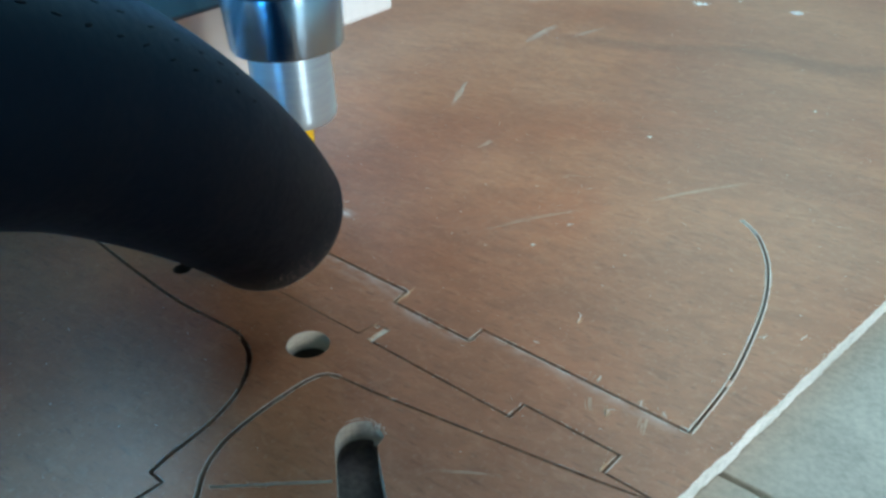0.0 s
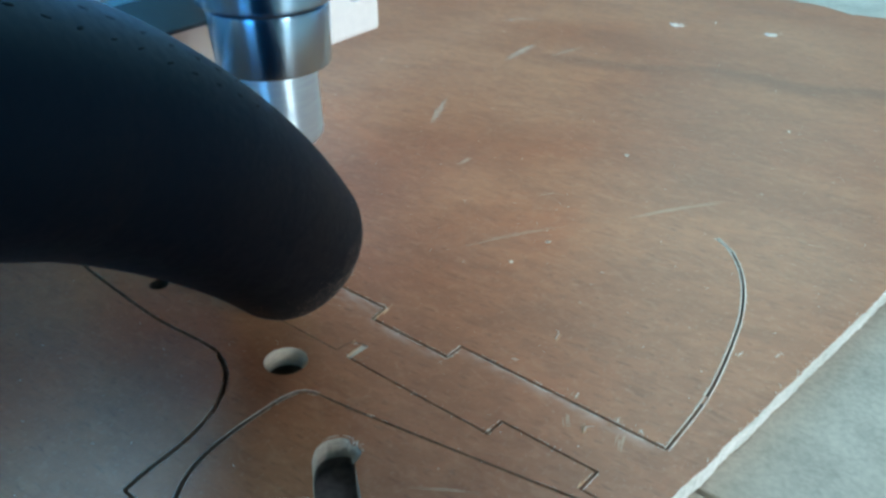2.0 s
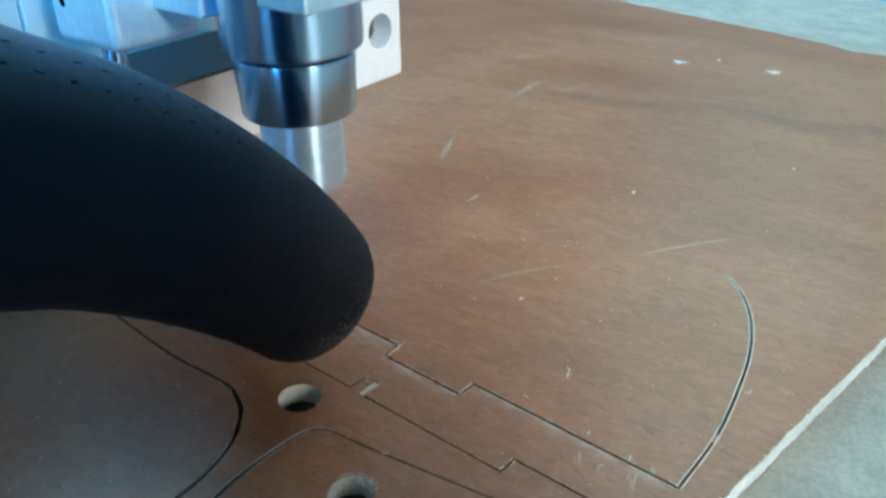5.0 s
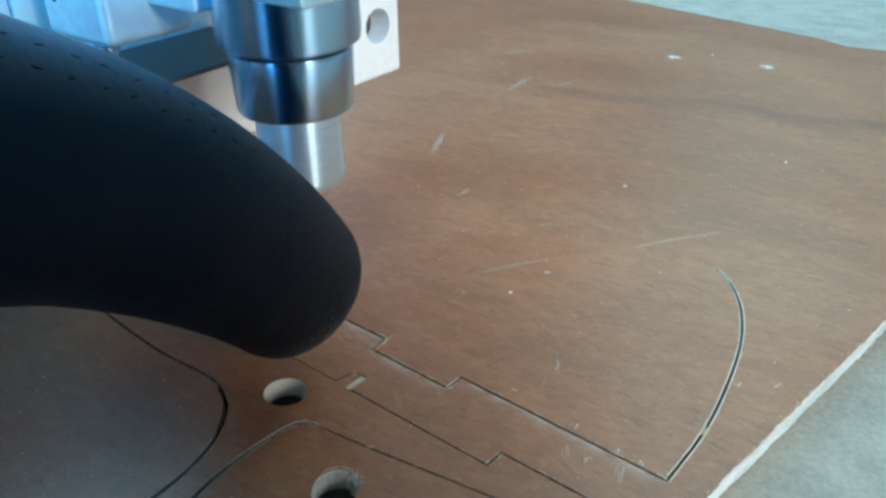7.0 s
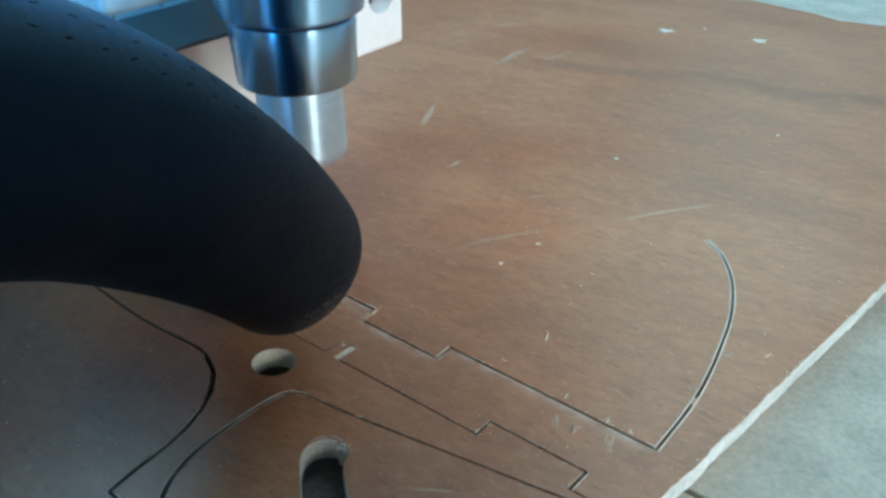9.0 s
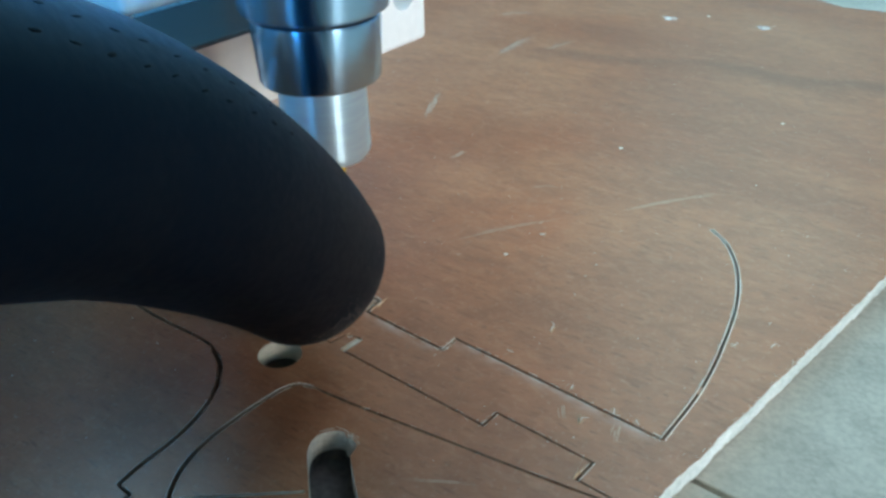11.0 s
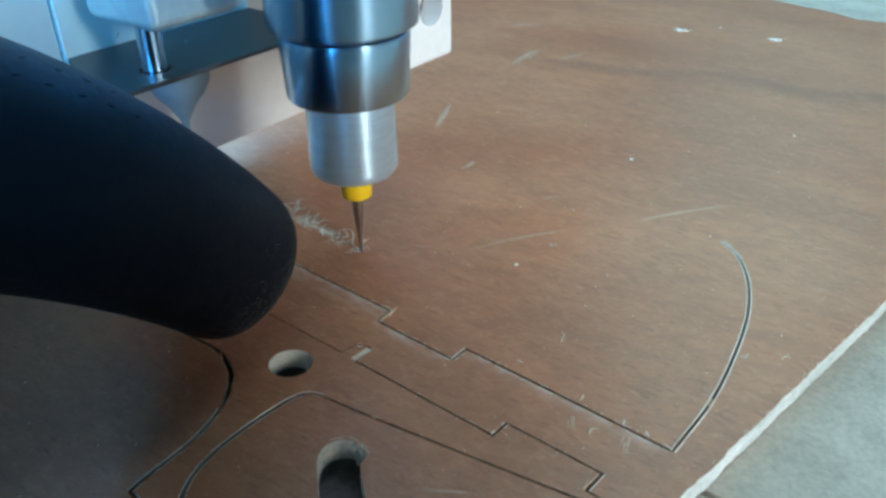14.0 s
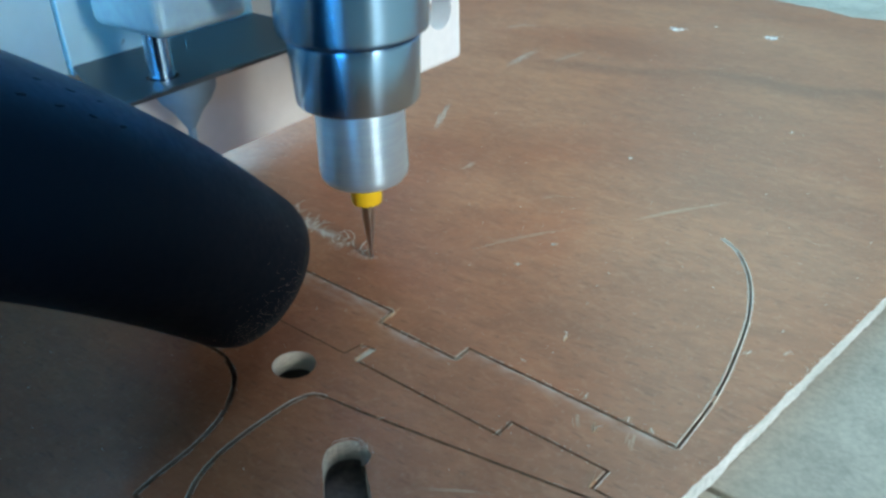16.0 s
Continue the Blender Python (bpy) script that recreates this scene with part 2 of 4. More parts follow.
def turned(profile, steps=96, at=(0, 0)):
    """A body turned about the upright axis from (radius, height) pairs."""
    bm = bmesh.new()
    rings = []
    for r, z in profile:
        if r < 1e-7:
            rings.append([bm.verts.new((at[0], at[1], z))])
        else:
            rings.append([bm.verts.new((at[0] + r * math.cos(a), at[1] + r * math.sin(a), z)) for a in (2 * math.pi * k / steps for k in range(steps))])
    for lo, hi in zip(rings, rings[1:]):
        for k in range(steps):
            j = (k + 1) % steps
            if len(lo) == 1 and len(hi) > 1:
                bm.faces.new((lo[0], hi[j], hi[k]))
            elif len(hi) == 1 and len(lo) > 1:
                bm.faces.new((lo[k], lo[j], hi[0]))
            elif len(lo) > 1:
                bm.faces.new((lo[k], lo[j], hi[j], hi[k]))
    bmesh.ops.recalc_face_normals(bm, faces=bm.faces[:])
    return bm


def rounded(bm, degrees=35):
    """Smooth faces with hard edges kept at sharp angles."""
    for f in bm.faces:
        f.smooth = True
    for e in bm.edges:
        if len(e.link_faces) == 2 and e.calc_face_angle(0) > radians(degrees):
            e.smooth = False
    return bm


def cut(ob, cutters):
    """Takes cutter solids out of ob for good."""
    for c in cutters:
        mod = ob.modifiers.new("cut", "BOOLEAN")
        mod.operation, mod.object, mod.solver, mod.material_mode = "DIFFERENCE", c, "EXACT", "TRANSFER"
    bpy.context.view_layer.update()
    me = bpy.data.meshes.new_from_object(ob.evaluated_get(bpy.context.evaluated_depsgraph_get()))
    ob.modifiers.clear()
    ob.data = me
    for c in cutters:
        bpy.data.objects.remove(c)
    return ob


def spline(points, step=0.0012):
    """A smooth line through the points (metres)."""
    p = [Vector((*q, 0)) for q in points]
    p = [p[0] * 2 - p[1], *p, p[-1] * 2 - p[-2]]
    out = []
    for a, b, c, d in zip(p, p[1:], p[2:], p[3:]):
        k = max(2, int((c - b).length / step))
        for i in range(k):
            s = i / k
            out.append(0.5 * (2 * b + (c - a) * s + (2 * a - 5 * b + 4 * c - d) * s * s + (3 * b - a - 3 * c + d) * s**3))
    out.append(p[-2])
    return out


def straight(points):
    return [Vector((*q, 0)) for q in points]


def mm(*pairs):
    return [(x / 1000, y / 1000) for x, y in pairs]


def trench(line, width, z0, z1, mat):
    """A cutter that follows a line."""
    bm = bmesh.new()
    secs = []
    for i, p in enumerate(line):
        a, b = line[max(0, i - 1)], line[min(len(line) - 1, i + 1)]
        d1, d2 = (p - a), (b - p)
        t = ((d1.normalized() if d1.length else Vector()) + (d2.normalized() if d2.length else Vector()))
        t = t.normalized() if t.length > 1e-6 else (b - a).normalized()
        n = Vector((-t.y, t.x, 0))
        k = 1.0
        if d1.length and d2.length:
            k = min(1.6, 1 / max(0.4, d1.normalized().dot(t)))
        w = width / 2 * k * (1 + 0.18 * noise.noise(p * 700))
        secs.append([bm.verts.new(p + n * s * w + Vector((0, 0, z))) for s, z in ((-1, z0), (1, z0), (1, z1), (-1, z1))])
    for a, b in zip(secs, secs[1:]):
        for k in range(4):
            bm.faces.new((a[k], a[(k + 1) % 4], b[(k + 1) % 4], b[k]))
    bm.faces.new(secs[0][::-1])
    bm.faces.new(secs[-1])
    bmesh.ops.recalc_face_normals(bm, faces=bm.faces[:])
    return link("cutter", bm, mat)


def column(outline, z0, z1, mat):
    """A cutter with an upright wall over an outline."""
    bm = bmesh.new()
    lo = [bm.verts.new((p.x, p.y, z0)) for p in outline]
    hi = [bm.verts.new((p.x, p.y, z1)) for p in outline]
    n = len(lo)
    bm.faces.new(lo[::-1])
    bm.faces.new(hi)
    for k in range(n):
        bm.faces.new((lo[k], lo[(k + 1) % n], hi[(k + 1) % n], hi[k]))
    bmesh.ops.recalc_face_normals(bm, faces=bm.faces[:])
    return link("cutter", bm, mat)


# ---- the room ----
TABLE_Z = -0.024
THICK = 0.0046


def wall_with_windows(name, at, turn, length, openings, z0=-0.78, z1=1.75, thick=0.14):
    """A plastered wall along its own x, with openings (frame name, centre, width, sill, head) and a framed window in each."""
    e = tagged(empty(name), "grey plastered workshop wall with daylight windows", "wall", kind="structure")
    e.matrix_world = pose(*at, 0, 0, turn)
    edge = -length / 2
    for frame_name, c, w, sill, head in openings:
        part("wall_section", box(edge, c - w / 2, 0, thick, z0, z1), PLASTER, e)
        part("wall_section", box(c - w / 2, c + w / 2, 0, thick, z0, sill), PLASTER, e)
        part("wall_section", box(c - w / 2, c + w / 2, 0, thick, head, z1), PLASTER, e)
        edge = c + w / 2
        f = tagged(empty(frame_name), "white painted window frame with daylight behind it", "window", kind="structure")
        f.matrix_world = e.matrix_world.copy()
        for a, b in ((c - w / 2, c - w / 2 + 0.05), (c + w / 2 - 0.05, c + w / 2)):
            part("window_frame", box(a, b, 0.09, 0.13, sill, head, 0.004), FRAME, f)
        for lo, hi in ((sill, sill + 0.05), (head - 0.05, head)):
            part("window_frame", box(c - w / 2 + 0.05, c + w / 2 - 0.05, 0.09, 0.13, lo, hi, 0.004), FRAME, f)
    part("wall_section", box(edge, length / 2, 0, thick, z0, z1), PLASTER, e)


def room():
    tagged(link("floor", box(-1.7, 1.2, -2.2, 1.6, -0.83, -0.78), FLOORING), "grey workshop floor", "floor", kind="structure")
    above = link("ceiling", box(-1.7, 1.2, -2.2, 1.6, 1.75, 1.83), PLASTER)
    cut(above, [link("cutter", box(0.25, 0.98, 0.40, 1.24, 1.6, 1.9), PLASTER)])
    tagged(above, "grey plastered ceiling with an opening for the added fill light", "ceiling", kind="structure")
    wall_with_windows("wall_north", (-0.25, 1.4, 0), 0, 2.5, (("window_1", -0.60, 0.9, 0.28, 1.65), ("window_2", 0.87, 0.7, 0.45, 1.65)))
    wall_with_windows("wall_east", (1.0, -0.3, 0), -90, 3.4, (("window_3", 0.68, 0.60, 0.25, 0.80),))
    wall_with_windows("wall_west", (-1.5, -0.3, 0), 90, 3.4, (("window_4", 0.60, 1.3, 0.0, 0.54),))
    wall_with_windows("wall_south", (-0.25, -2.0, 0), 180, 2.78, (("window_5", 0.60, 0.9, 0.05, 0.85),))


def bench():
    e = tagged(empty("workbench"), "brown wooden workbench carrying the router table", "workbench")
    part("tabletop", box(-0.8, 0.8, -0.45, 0.95, TABLE_Z - 0.03, TABLE_Z, 0.003), BENCH, e)
    for x in (-0.74, 0.74):
        for y in (-0.29, 0.89):
            part("leg", box(x - 0.035, x + 0.035, y - 0.035, y + 0.035, -0.78, TABLE_Z - 0.03, 0.003), BENCH, e)


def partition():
    """Unseen panels added behind the viewer's place to shade the sheet's near left."""
    e = tagged(empty("light_blocker"), "plain grey panels added out of view to shade the sheet", "partition", kind="structure")
    part("tall_blocker", box(-0.045, 0.120, -0.042, -0.030, -THICK, 0.150, 0.001), PLASTER, e)
    part("low_blocker", box(-0.088, -0.046, -0.042, -0.030, -THICK, 0.078, 0.001), PLASTER, e)
    part("low_blocker", box(-0.245, -0.0895, -0.042, -0.030, 0.0, 0.078, 0.001), PLASTER, e)


room()
bench()

# ---- spoilboard and the plywood sheet ----
SLOT_LINE = [(-21.3, 101.5), (-21.6, 103.6), (-21.2, 106.3), (-19.6, 108.2), (-17.3, 108.9), (-15.6, 108.5), (-15.3, 107.2), (-14.3, 107.0), (-13.2, 105.2), (-14.0, 103.2), (-13.9, 101.5), (-11.3, 90), (-9, 78), (-17, 76), (-19.3, 90)]
E1, E2 = Vector((0.788, -0.616, 0)), Vector((0.616, 0.788, 0))


def spoilboard():
    e = tagged(empty("spoilboard"), "grey-brown raw fibreboard machine bed laid in slabs with narrow dark seams", "machine bed")
    e.matrix_world = pose(0, 0.12, 0, 0, 0, -38)
    inv = e.matrix_world.inverted()
    seam = (inv @ Vector((0.0465, 0.1017, 0))).y
    part("base_plate", box(-0.62, 0.42, -0.62, 0.476, TABLE_Z, TABLE_Z + 0.006, 0.001), RECESS_SHADE, e, "underlay in the seams, coloured dark for the shade there")
    for lo, hi in ((-0.62, seam - 0.00065), (seam + 0.00065, 0.476)):
        slab = link("slab", box(-0.62, 0.42, lo, hi, TABLE_Z + 0.006, -THICK, 0.0003), [MDF, RECESS_SHADE, SCORCH_SHADE])
        drills = []
        for x, y, r in ((-0.0306, 0.1302, 0.0043), (-0.0637, 0.1566, 0.002)):
            c = inv @ Vector((x, y, 0))
            if lo < c.y < hi:
                drills.append(column([c + Vector((r * math.cos(a), r * math.sin(a), 0)) for a in (n * math.pi / 16 for n in range(32))], -0.012, 0.002, RECESS_SHADE))
        if lo < (inv @ Vector((-0.0165, 0.1000, 0))).y < hi:
            drills.append(column([inv @ p for p in spline(mm(*SLOT_LINE, SLOT_LINE[0]), 0.0012)[:-1]], -THICK - 0.0022, 0.002, SCORCH_SHADE))
        if drills:
            cut(slab, drills)
        slab.parent = e
    rail = tagged(empty("bed_rail"), "rail beside the machine bed, coloured blue for reflected daylight", "rail")
    part("rail_body", box(-0.62, 0.42, 0.478, 0.508, TABLE_Z, 0.002, 0.001), REFLECTED_BLUE, rail)
    part("rail_lip", box(-0.62, 0.42, 0.484, 0.502, 0.002, 0.008, 0.001), ALU, rail)
    rail.matrix_world = e.matrix_world.copy()


def ragged(a, b, rough=0.0006, step=0.004):
    """Points from a to b along a torn edge."""
    a, b = Vector((*a, 0)), Vector((*b, 0))
    n = max(2, int((b - a).length / step))
    side = Vector((-(b - a).y, (b - a).x, 0)).normalized()
    return [a.lerp(b, i / n) + side * rough * (noise.noise(a.lerp(b, i / n) * 90) + 0.5 * noise.noise(a.lerp(b, i / n) * 420) + 0.35 * noise.noise(a.lerp(b, i / n) * 1300)) for i in range(n)]


OUTER = straight(mm((-69.1, 193.2), (-45.5, 175.0), (-11.9, 148.9), (-14.3, 144.9), (1.8, 132.2), (4.6, 135.8), (40.6, 107.4)))
ARC = spline(mm((40.6, 107.4), (50.7, 120.5), (58.9, 134.2), (65.8, 148.0), (69.8, 159.6), (71.4, 168.6), (71.4, 176.3), (69.7, 181.7)))
INNER_A = straight(mm((-66.0, 168.0), (-43.8, 151.3), (-20.9, 134.0)))
INNER_B = straight(mm((-18.2, 131.6), (9.0, 110.6), (11.7, 113.9), (27.4, 101.8), (24.1, 97.9), (31.0, 92.5), (52, 76)))
INNER_TAB = straight(mm((-20.9, 134.0), (-18.1, 136.8), (-15.2, 135.9)))
SLIT = straight(mm((-18.3, 131.7), (-15.0, 135.6)))
CURVE_A = spline(mm((-104, 183), (-88.6, 168.8), (-73.6, 155.0), (-60, 143.4), (-47.1, 134.7), (-43.3, 130.2), (-41.3, 124.7), (-41.0, 118.9), (-42.4, 112.7), (-45.0, 106.8), (-49.3, 100.0), (-51.5, 95.9)))
BULGE = spline(mm((-44.6, 131.6), (-43.1, 129.8), (-41.6, 126.2), (-41.1, 121.8), (-41.2, 118.2)))
TABS = [straight(mm(*q)) for q in (((-11.9, 148.9), (-14.3, 144.9)), ((1.8, 132.2), (4.6, 135.8)), ((9.0, 110.6), (11.7, 113.9)), ((27.4, 101.8), (24.1, 97.9)))]
UPPER_A, LOWER_A = [p for p in CURVE_A if p.y > 0.1325], [p for p in CURVE_A if p.y < 0.1335]
RIM_A = [p for p in LOWER_A if p.y < 0.117]
CURVE_A2 = straight(mm((-51.5, 95.9), (-48.9, 93.8), (-56, 86)))
CURVE_B = spline(mm((-42, 80), (-42.3, 91), (-42.6, 95.2), (-42.0, 99.8), (-40.0, 104.9), (-36.3, 110.6), (-32.0, 116.0), (-28.4, 119.8), (-25.6, 121.2), (-22.8, 120.4)))
CURVE_C = spline(mm((-25.6, 121.2), (-22.8, 120.4), (-18.5, 117.9), (-12.9, 114.8), (3.7, 106.0), (21.4, 96.7), (31, 92.0), (48, 83)))[2:]
SCORE = straight(mm((-40.8, 93.0), (-20.9, 94.7)))
SLOT_END = spline(mm((-21.2, 106.3), (-19.6, 108.2), (-17.3, 108.9), (-15.6, 108.5), (-15.3, 107.2), (-14.3, 107.0), (-13.2, 105.2)))
SCUFFS = (
    (((21.3, 311.0), (29.2, 324.9), (39.6, 340.1)), 0.0016),
    (((42.4, 322.0), (49.9, 328.7), (58.2, 335.6)), 0.0013),
    (((4.0, 221.4), (6.4, 224.2), (9.2, 227.9)), 0.0011),
    (((-3.4, 251.2), (-1.7, 263.9), (1.1, 277.7)), 0.0009),
    (((47.0, 190.3), (60.9, 196.3), (79.2, 202.3)), 0.0011),
    (((4.1, 174.9), (17.7, 181.3), (33.3, 186.9)), 0.0007),
    (((23.7, 112.6), (23.8, 115.2), (24.3, 117.0)), 0.0007),
    (((32.1, 106.7), (32.8, 109.5), (34.1, 112.1)), 0.0009),
    (((32.6, 114.1), (33.5, 115.0), (34.1, 115.7)), 0.0007),
    (((36.2, 110.7), (37.0, 111.7), (37.6, 112.4)), 0.0006),
    (((25.5, 120.2), (26.4, 121.2), (27.2, 122.3)), 0.0006),
    (((-7.0, 97.6), (1.9, 97.2), (9.4, 96.4)), 0.0004),
    (((26.0, 203.1), (30.9, 204.9), (34.5, 202.7)), 0.0007),
    (((60.6, 134.0), (61.5, 134.7), (62.4, 135.5)), 0.0006),
    (((24.7, 368.0), (35.1, 372.9), (45.1, 371.6)), 0.0012))
FRESH = straight(mm((-110, 251), (-69.1, 215.5), (-46.2, 195.6), (-29.3, 180.7)))
AHEAD = straight(mm((-29.3, 180.7), (-18.3, 172.2)))


def plywood():
    right, back = ((-0.1708, -0.1106), (0.2993, 0.3531)), ((0.2993, 0.3531), (0.185, 0.390))
    edge = ragged(*right, 0.0005, 0.0008) + ragged(*back, 0.0015) + ragged((0.182, 0.402), (0.080, 0.499), 0.002) + ragged((0.080, 0.499), (-0.150, 0.720), 0.001, 0.02)
    edge += ragged((-0.150, 0.720), (-0.60, 0.275), 0.001, 0.05) + ragged((-0.60, 0.275), (-0.1708, -0.1106), 0.001, 0.05)
    bm = bmesh.new()
    lo, hi = [bm.verts.new((p.x, p.y, -THICK + 0.0002)) for p in edge], [bm.verts.new((p.x, p.y, 0)) for p in edge]
    mid = [bm.verts.new((p.x + 0.0004 * noise.noise(p * 900), p.y + 0.0004 * noise.noise(p * 800), -THICK * 0.45)) for p in edge]
    n = len(edge)
    bm.faces.new(hi)
    bm.faces.new(lo[::-1])
    for k in range(n):
        j = (k + 1) % n
        for a, b in ((lo, mid), (mid, hi)):
            f = bm.faces.new((a[k], a[j], b[j], b[k]))
            f.material_index = 1
    bmesh.ops.recalc_face_normals(bm, faces=bm.faces[:])
    ob = link("plywood_sheet", bm, [VENEER, EDGE, CORE, CUT_SHADE, RECESS_SHADE])
    tagged(ob, "reddish-brown veneered plywood sheet with routed outlines and a sawn pale edge", "plywood sheet")
    deep = -THICK * 0.86
    bridge = min(range(len(ARC)), key=lambda k: (ARC[k] - Vector((0.0506, 0.1200, 0))).length)
    cutters = [trench(s, w, d, 0.002, m) for s, w, d, m in (
        (OUTER, 0.00062, deep, CUT_SHADE), (ARC[:bridge], 0.00052, deep, CUT_SHADE), (ARC[bridge + 1:-5], 0.00056, deep, CUT_SHADE), (ARC[-6:], 0.0006, -0.0009, CORE), (INNER_A, 0.0003, -0.0008, CUT_SHADE), (INNER_B, 0.00045, deep, CUT_SHADE),
        (SLIT, 0.0012, -0.0004, CORE), (INNER_TAB, 0.0003, -0.0006, CUT_SHADE), (UPPER_A, 0.00072, deep, CUT_SHADE), (LOWER_A, 0.00070, deep, CUT_SHADE), (BULGE, 0.0011, deep, CUT_SHADE), (CURVE_A2, 0.0006, deep, CUT_SHADE),
        (CURVE_B, 0.00070, deep, CUT_SHADE), (CURVE_C, 0.00058, deep, CUT_SHADE), (SCORE, 0.0005, -0.0006, CORE))]
    hole = [Vector((-0.0306 + 0.00435 * math.cos(a), 0.1302 + 0.00435 * math.sin(a), 0)) for a in (k * math.pi / 24 for k in range(48))]
    cutters.append(column(hole, -0.006, 0.002, CORE))
    cutters.append(column([Vector((-0.06370 + 0.0021 * math.cos(a), 0.15660 + 0.0021 * math.sin(a), 0)) for a in (k * math.pi / 12 for k in range(24))], -0.006, 0.002, RECESS_SHADE))
    slot = spline(mm(*SLOT_LINE, SLOT_LINE[0]), 0.0012)[:-1]
    cutters.append(column(slot, -0.006, 0.002, CORE))
    return cut(ob, cutters)


spoilboard()
plywood()
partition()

# ---- fuzz, dust and chips left by the cutter ----


def sliver(bm, at, length, width, turn, lift=0.0):
    """One thin torn fibre lying on the sheet."""
    d = Vector((math.cos(turn), math.sin(turn), 0))
    s = Vector((-d.y, d.x, 0)) * width
    z = Vector((0, 0, 1))
    v = [bm.verts.new(q) for q in (at - s, at + s, at + z * width * 1.4, at + d * length + z * (lift + width * 0.5))]
    for a, b, c in ((0, 2, 1), (0, 1, 3), (1, 2, 3), (2, 0, 3)):
        bm.faces.new((v[a], v[b], v[c]))


def along(line):
    """Evenly spread places and directions on a line."""
    total = [0.0]
    for a, b in zip(line, line[1:]):
        total.append(total[-1] + (b - a).length)

    def at(s):
        s *= total[-1]
        for i in range(len(line) - 1):
            if s <= total[i + 1] or i == len(line) - 2:
                k = (s - total[i]) / max(1e-9, total[i + 1] - total[i])
                d = (line[i + 1] - line[i]).normalized()
                return line[i].lerp(line[i + 1], k), d
    return at, total[-1]


def fuzz(name, label, line, per_mm, length, off, seed, mat=None, spread=0.0001, side=0):
    rnd = random.Random(seed)
    at, total = along(line)
    bm = bmesh.new()
    for _ in range(int(total * 1000 * per_mm)):
        p, d = at(rnd.random())
        if noise.noise(p * 260) < -0.15:
            continue
        s = side or rnd.choice((-1, 1))
        q = p + Vector((-d.y, d.x, 0)) * s * (off + abs(rnd.gauss(0, spread)))
        sliver(bm, q, length * rnd.uniform(0.4, 1.4), rnd.uniform(0.00003, 0.00008), math.atan2(d.y, d.x) + rnd.gauss(0, 0.5) + (math.pi if rnd.random() < 0.5 else 0), rnd.uniform(0, 0.0001))
    return tagged(link(name, bm, mat or FUZZ), label, "wood fibres", kind="stuff")


def burr(line, off, width, gap, seed):
    """A torn pale lip along a groove, broken here and there."""
    bm = bmesh.new()
    at, total = along(line)
    n = int(total / 0.00035)
    prev = None
    for i in range(n + 1):
        p, d = at(i / n)
        k = noise.noise(p * 330 + Vector((seed, 0, 0)))
        if k < gap:
            prev = None
            continue
        side = Vector((-d.y, d.x, 0)) * (1 if off > 0 else -1)
        w = width * (0.55 + 0.9 * abs(noise.noise(p * 1900 + Vector((0, seed, 0)))))
        q = p + side * abs(off)
        cur = [bm.verts.new(q), bm.verts.new(q + side * w * 0.5 + Vector((0, 0, w * 0.7))), bm.verts.new(q + side * w)]
        if prev:
            for a, b in ((0, 1), (1, 2)):
                bm.faces.new((prev[a], cur[a], cur[b], prev[b]))
        prev = cur
    return tagged(link("groove_lip", bm, FUZZ), "pale torn lip of a routed groove", "wood fibres", kind="stuff")


def scratch(points, width, seed):
    """A soft pale scuff in the varnish: a bundle of hair-thin strokes."""
    rnd = random.Random(seed)
    bm = bmesh.new()
    line = spline(mm(*points), 0.0012)
    for _ in range(9):
        first, last = sorted((rnd.uniform(0, 0.45), rnd.uniform(0.5, 1.0)))
        off, hair = rnd.gauss(0, 0.55) * width, rnd.uniform(0.08, 0.26) * width
        a, b = int(first * len(line)), max(int(last * len(line)), int(first * len(line)) + 2)
        stroke, prev = line[a:b], None
        for i, p in enumerate(stroke):
            d = (stroke[min(i + 1, len(stroke) - 1)] - stroke[max(0, i - 1)]).normalized()
            side = Vector((-d.y, d.x, 0))
            w = hair * (0.15 + math.sin(math.pi * (i + 0.3) / len(stroke))) * (0.4 + abs(noise.noise(p * 900 + Vector((seed, off, 0)))))
            q = p + side * off * (1 + 0.4 * noise.noise(p * 200)) + Vector((0, 0, 0.00001 + 0.000002 * _))
            cur = [bm.verts.new(q + side * w), bm.verts.new(q - side * w)]
            if prev:
                bm.faces.new((prev[0], prev[1], cur[1], cur[0]))
            prev = cur
    return tagged(link("scuff", bm, SCUFF), "faint pale scratch in the varnish", "scratch", kind="stuff")


def curl(name, at, length, turn, radius, seed):
    """A thin curled wood shaving."""
    rnd = random.Random(seed)
    bm = bmesh.new()
    p, a = Vector((0, 0, 0.00012)), turn
    rings = []
    bend, rise = rnd.uniform(-1, 1) * 900, rnd.uniform(0.05, 1.3)
    n = 10
    for i in range(n):
        w = radius * (1 - 0.6 * i / n)
        s = Vector((-math.sin(a), math.cos(a), 0))
        rings.append([bm.verts.new(p + s * w), bm.verts.new(p + Vector((0, 0, w))), bm.verts.new(p - s * w), bm.verts.new(p - Vector((0, 0, w)))])
        p = p + Vector((math.cos(a), math.sin(a), rise * (0.85 - i / n))) * length / n
        p.z = max(p.z, 0.0001)
        a += bend * length / n + rnd.gauss(0, 0.25)
    for x, y in zip(rings, rings[1:]):
        for k in range(4):
            bm.faces.new((x[k], x[(k + 1) % 4], y[(k + 1) % 4], y[k]))
    bm.faces.new(rings[0][::-1])
    bm.faces.new(rings[-1])
    ob = tagged(link(name, bm, FUZZ, None, True), "pale curled wood shaving lying on the sheet", "wood shaving", "shavings beside the fresh cut")
    ob.location = at
    return ob


TIP = Vector((-0.0222, 0.1752, 0))
THROWN = []


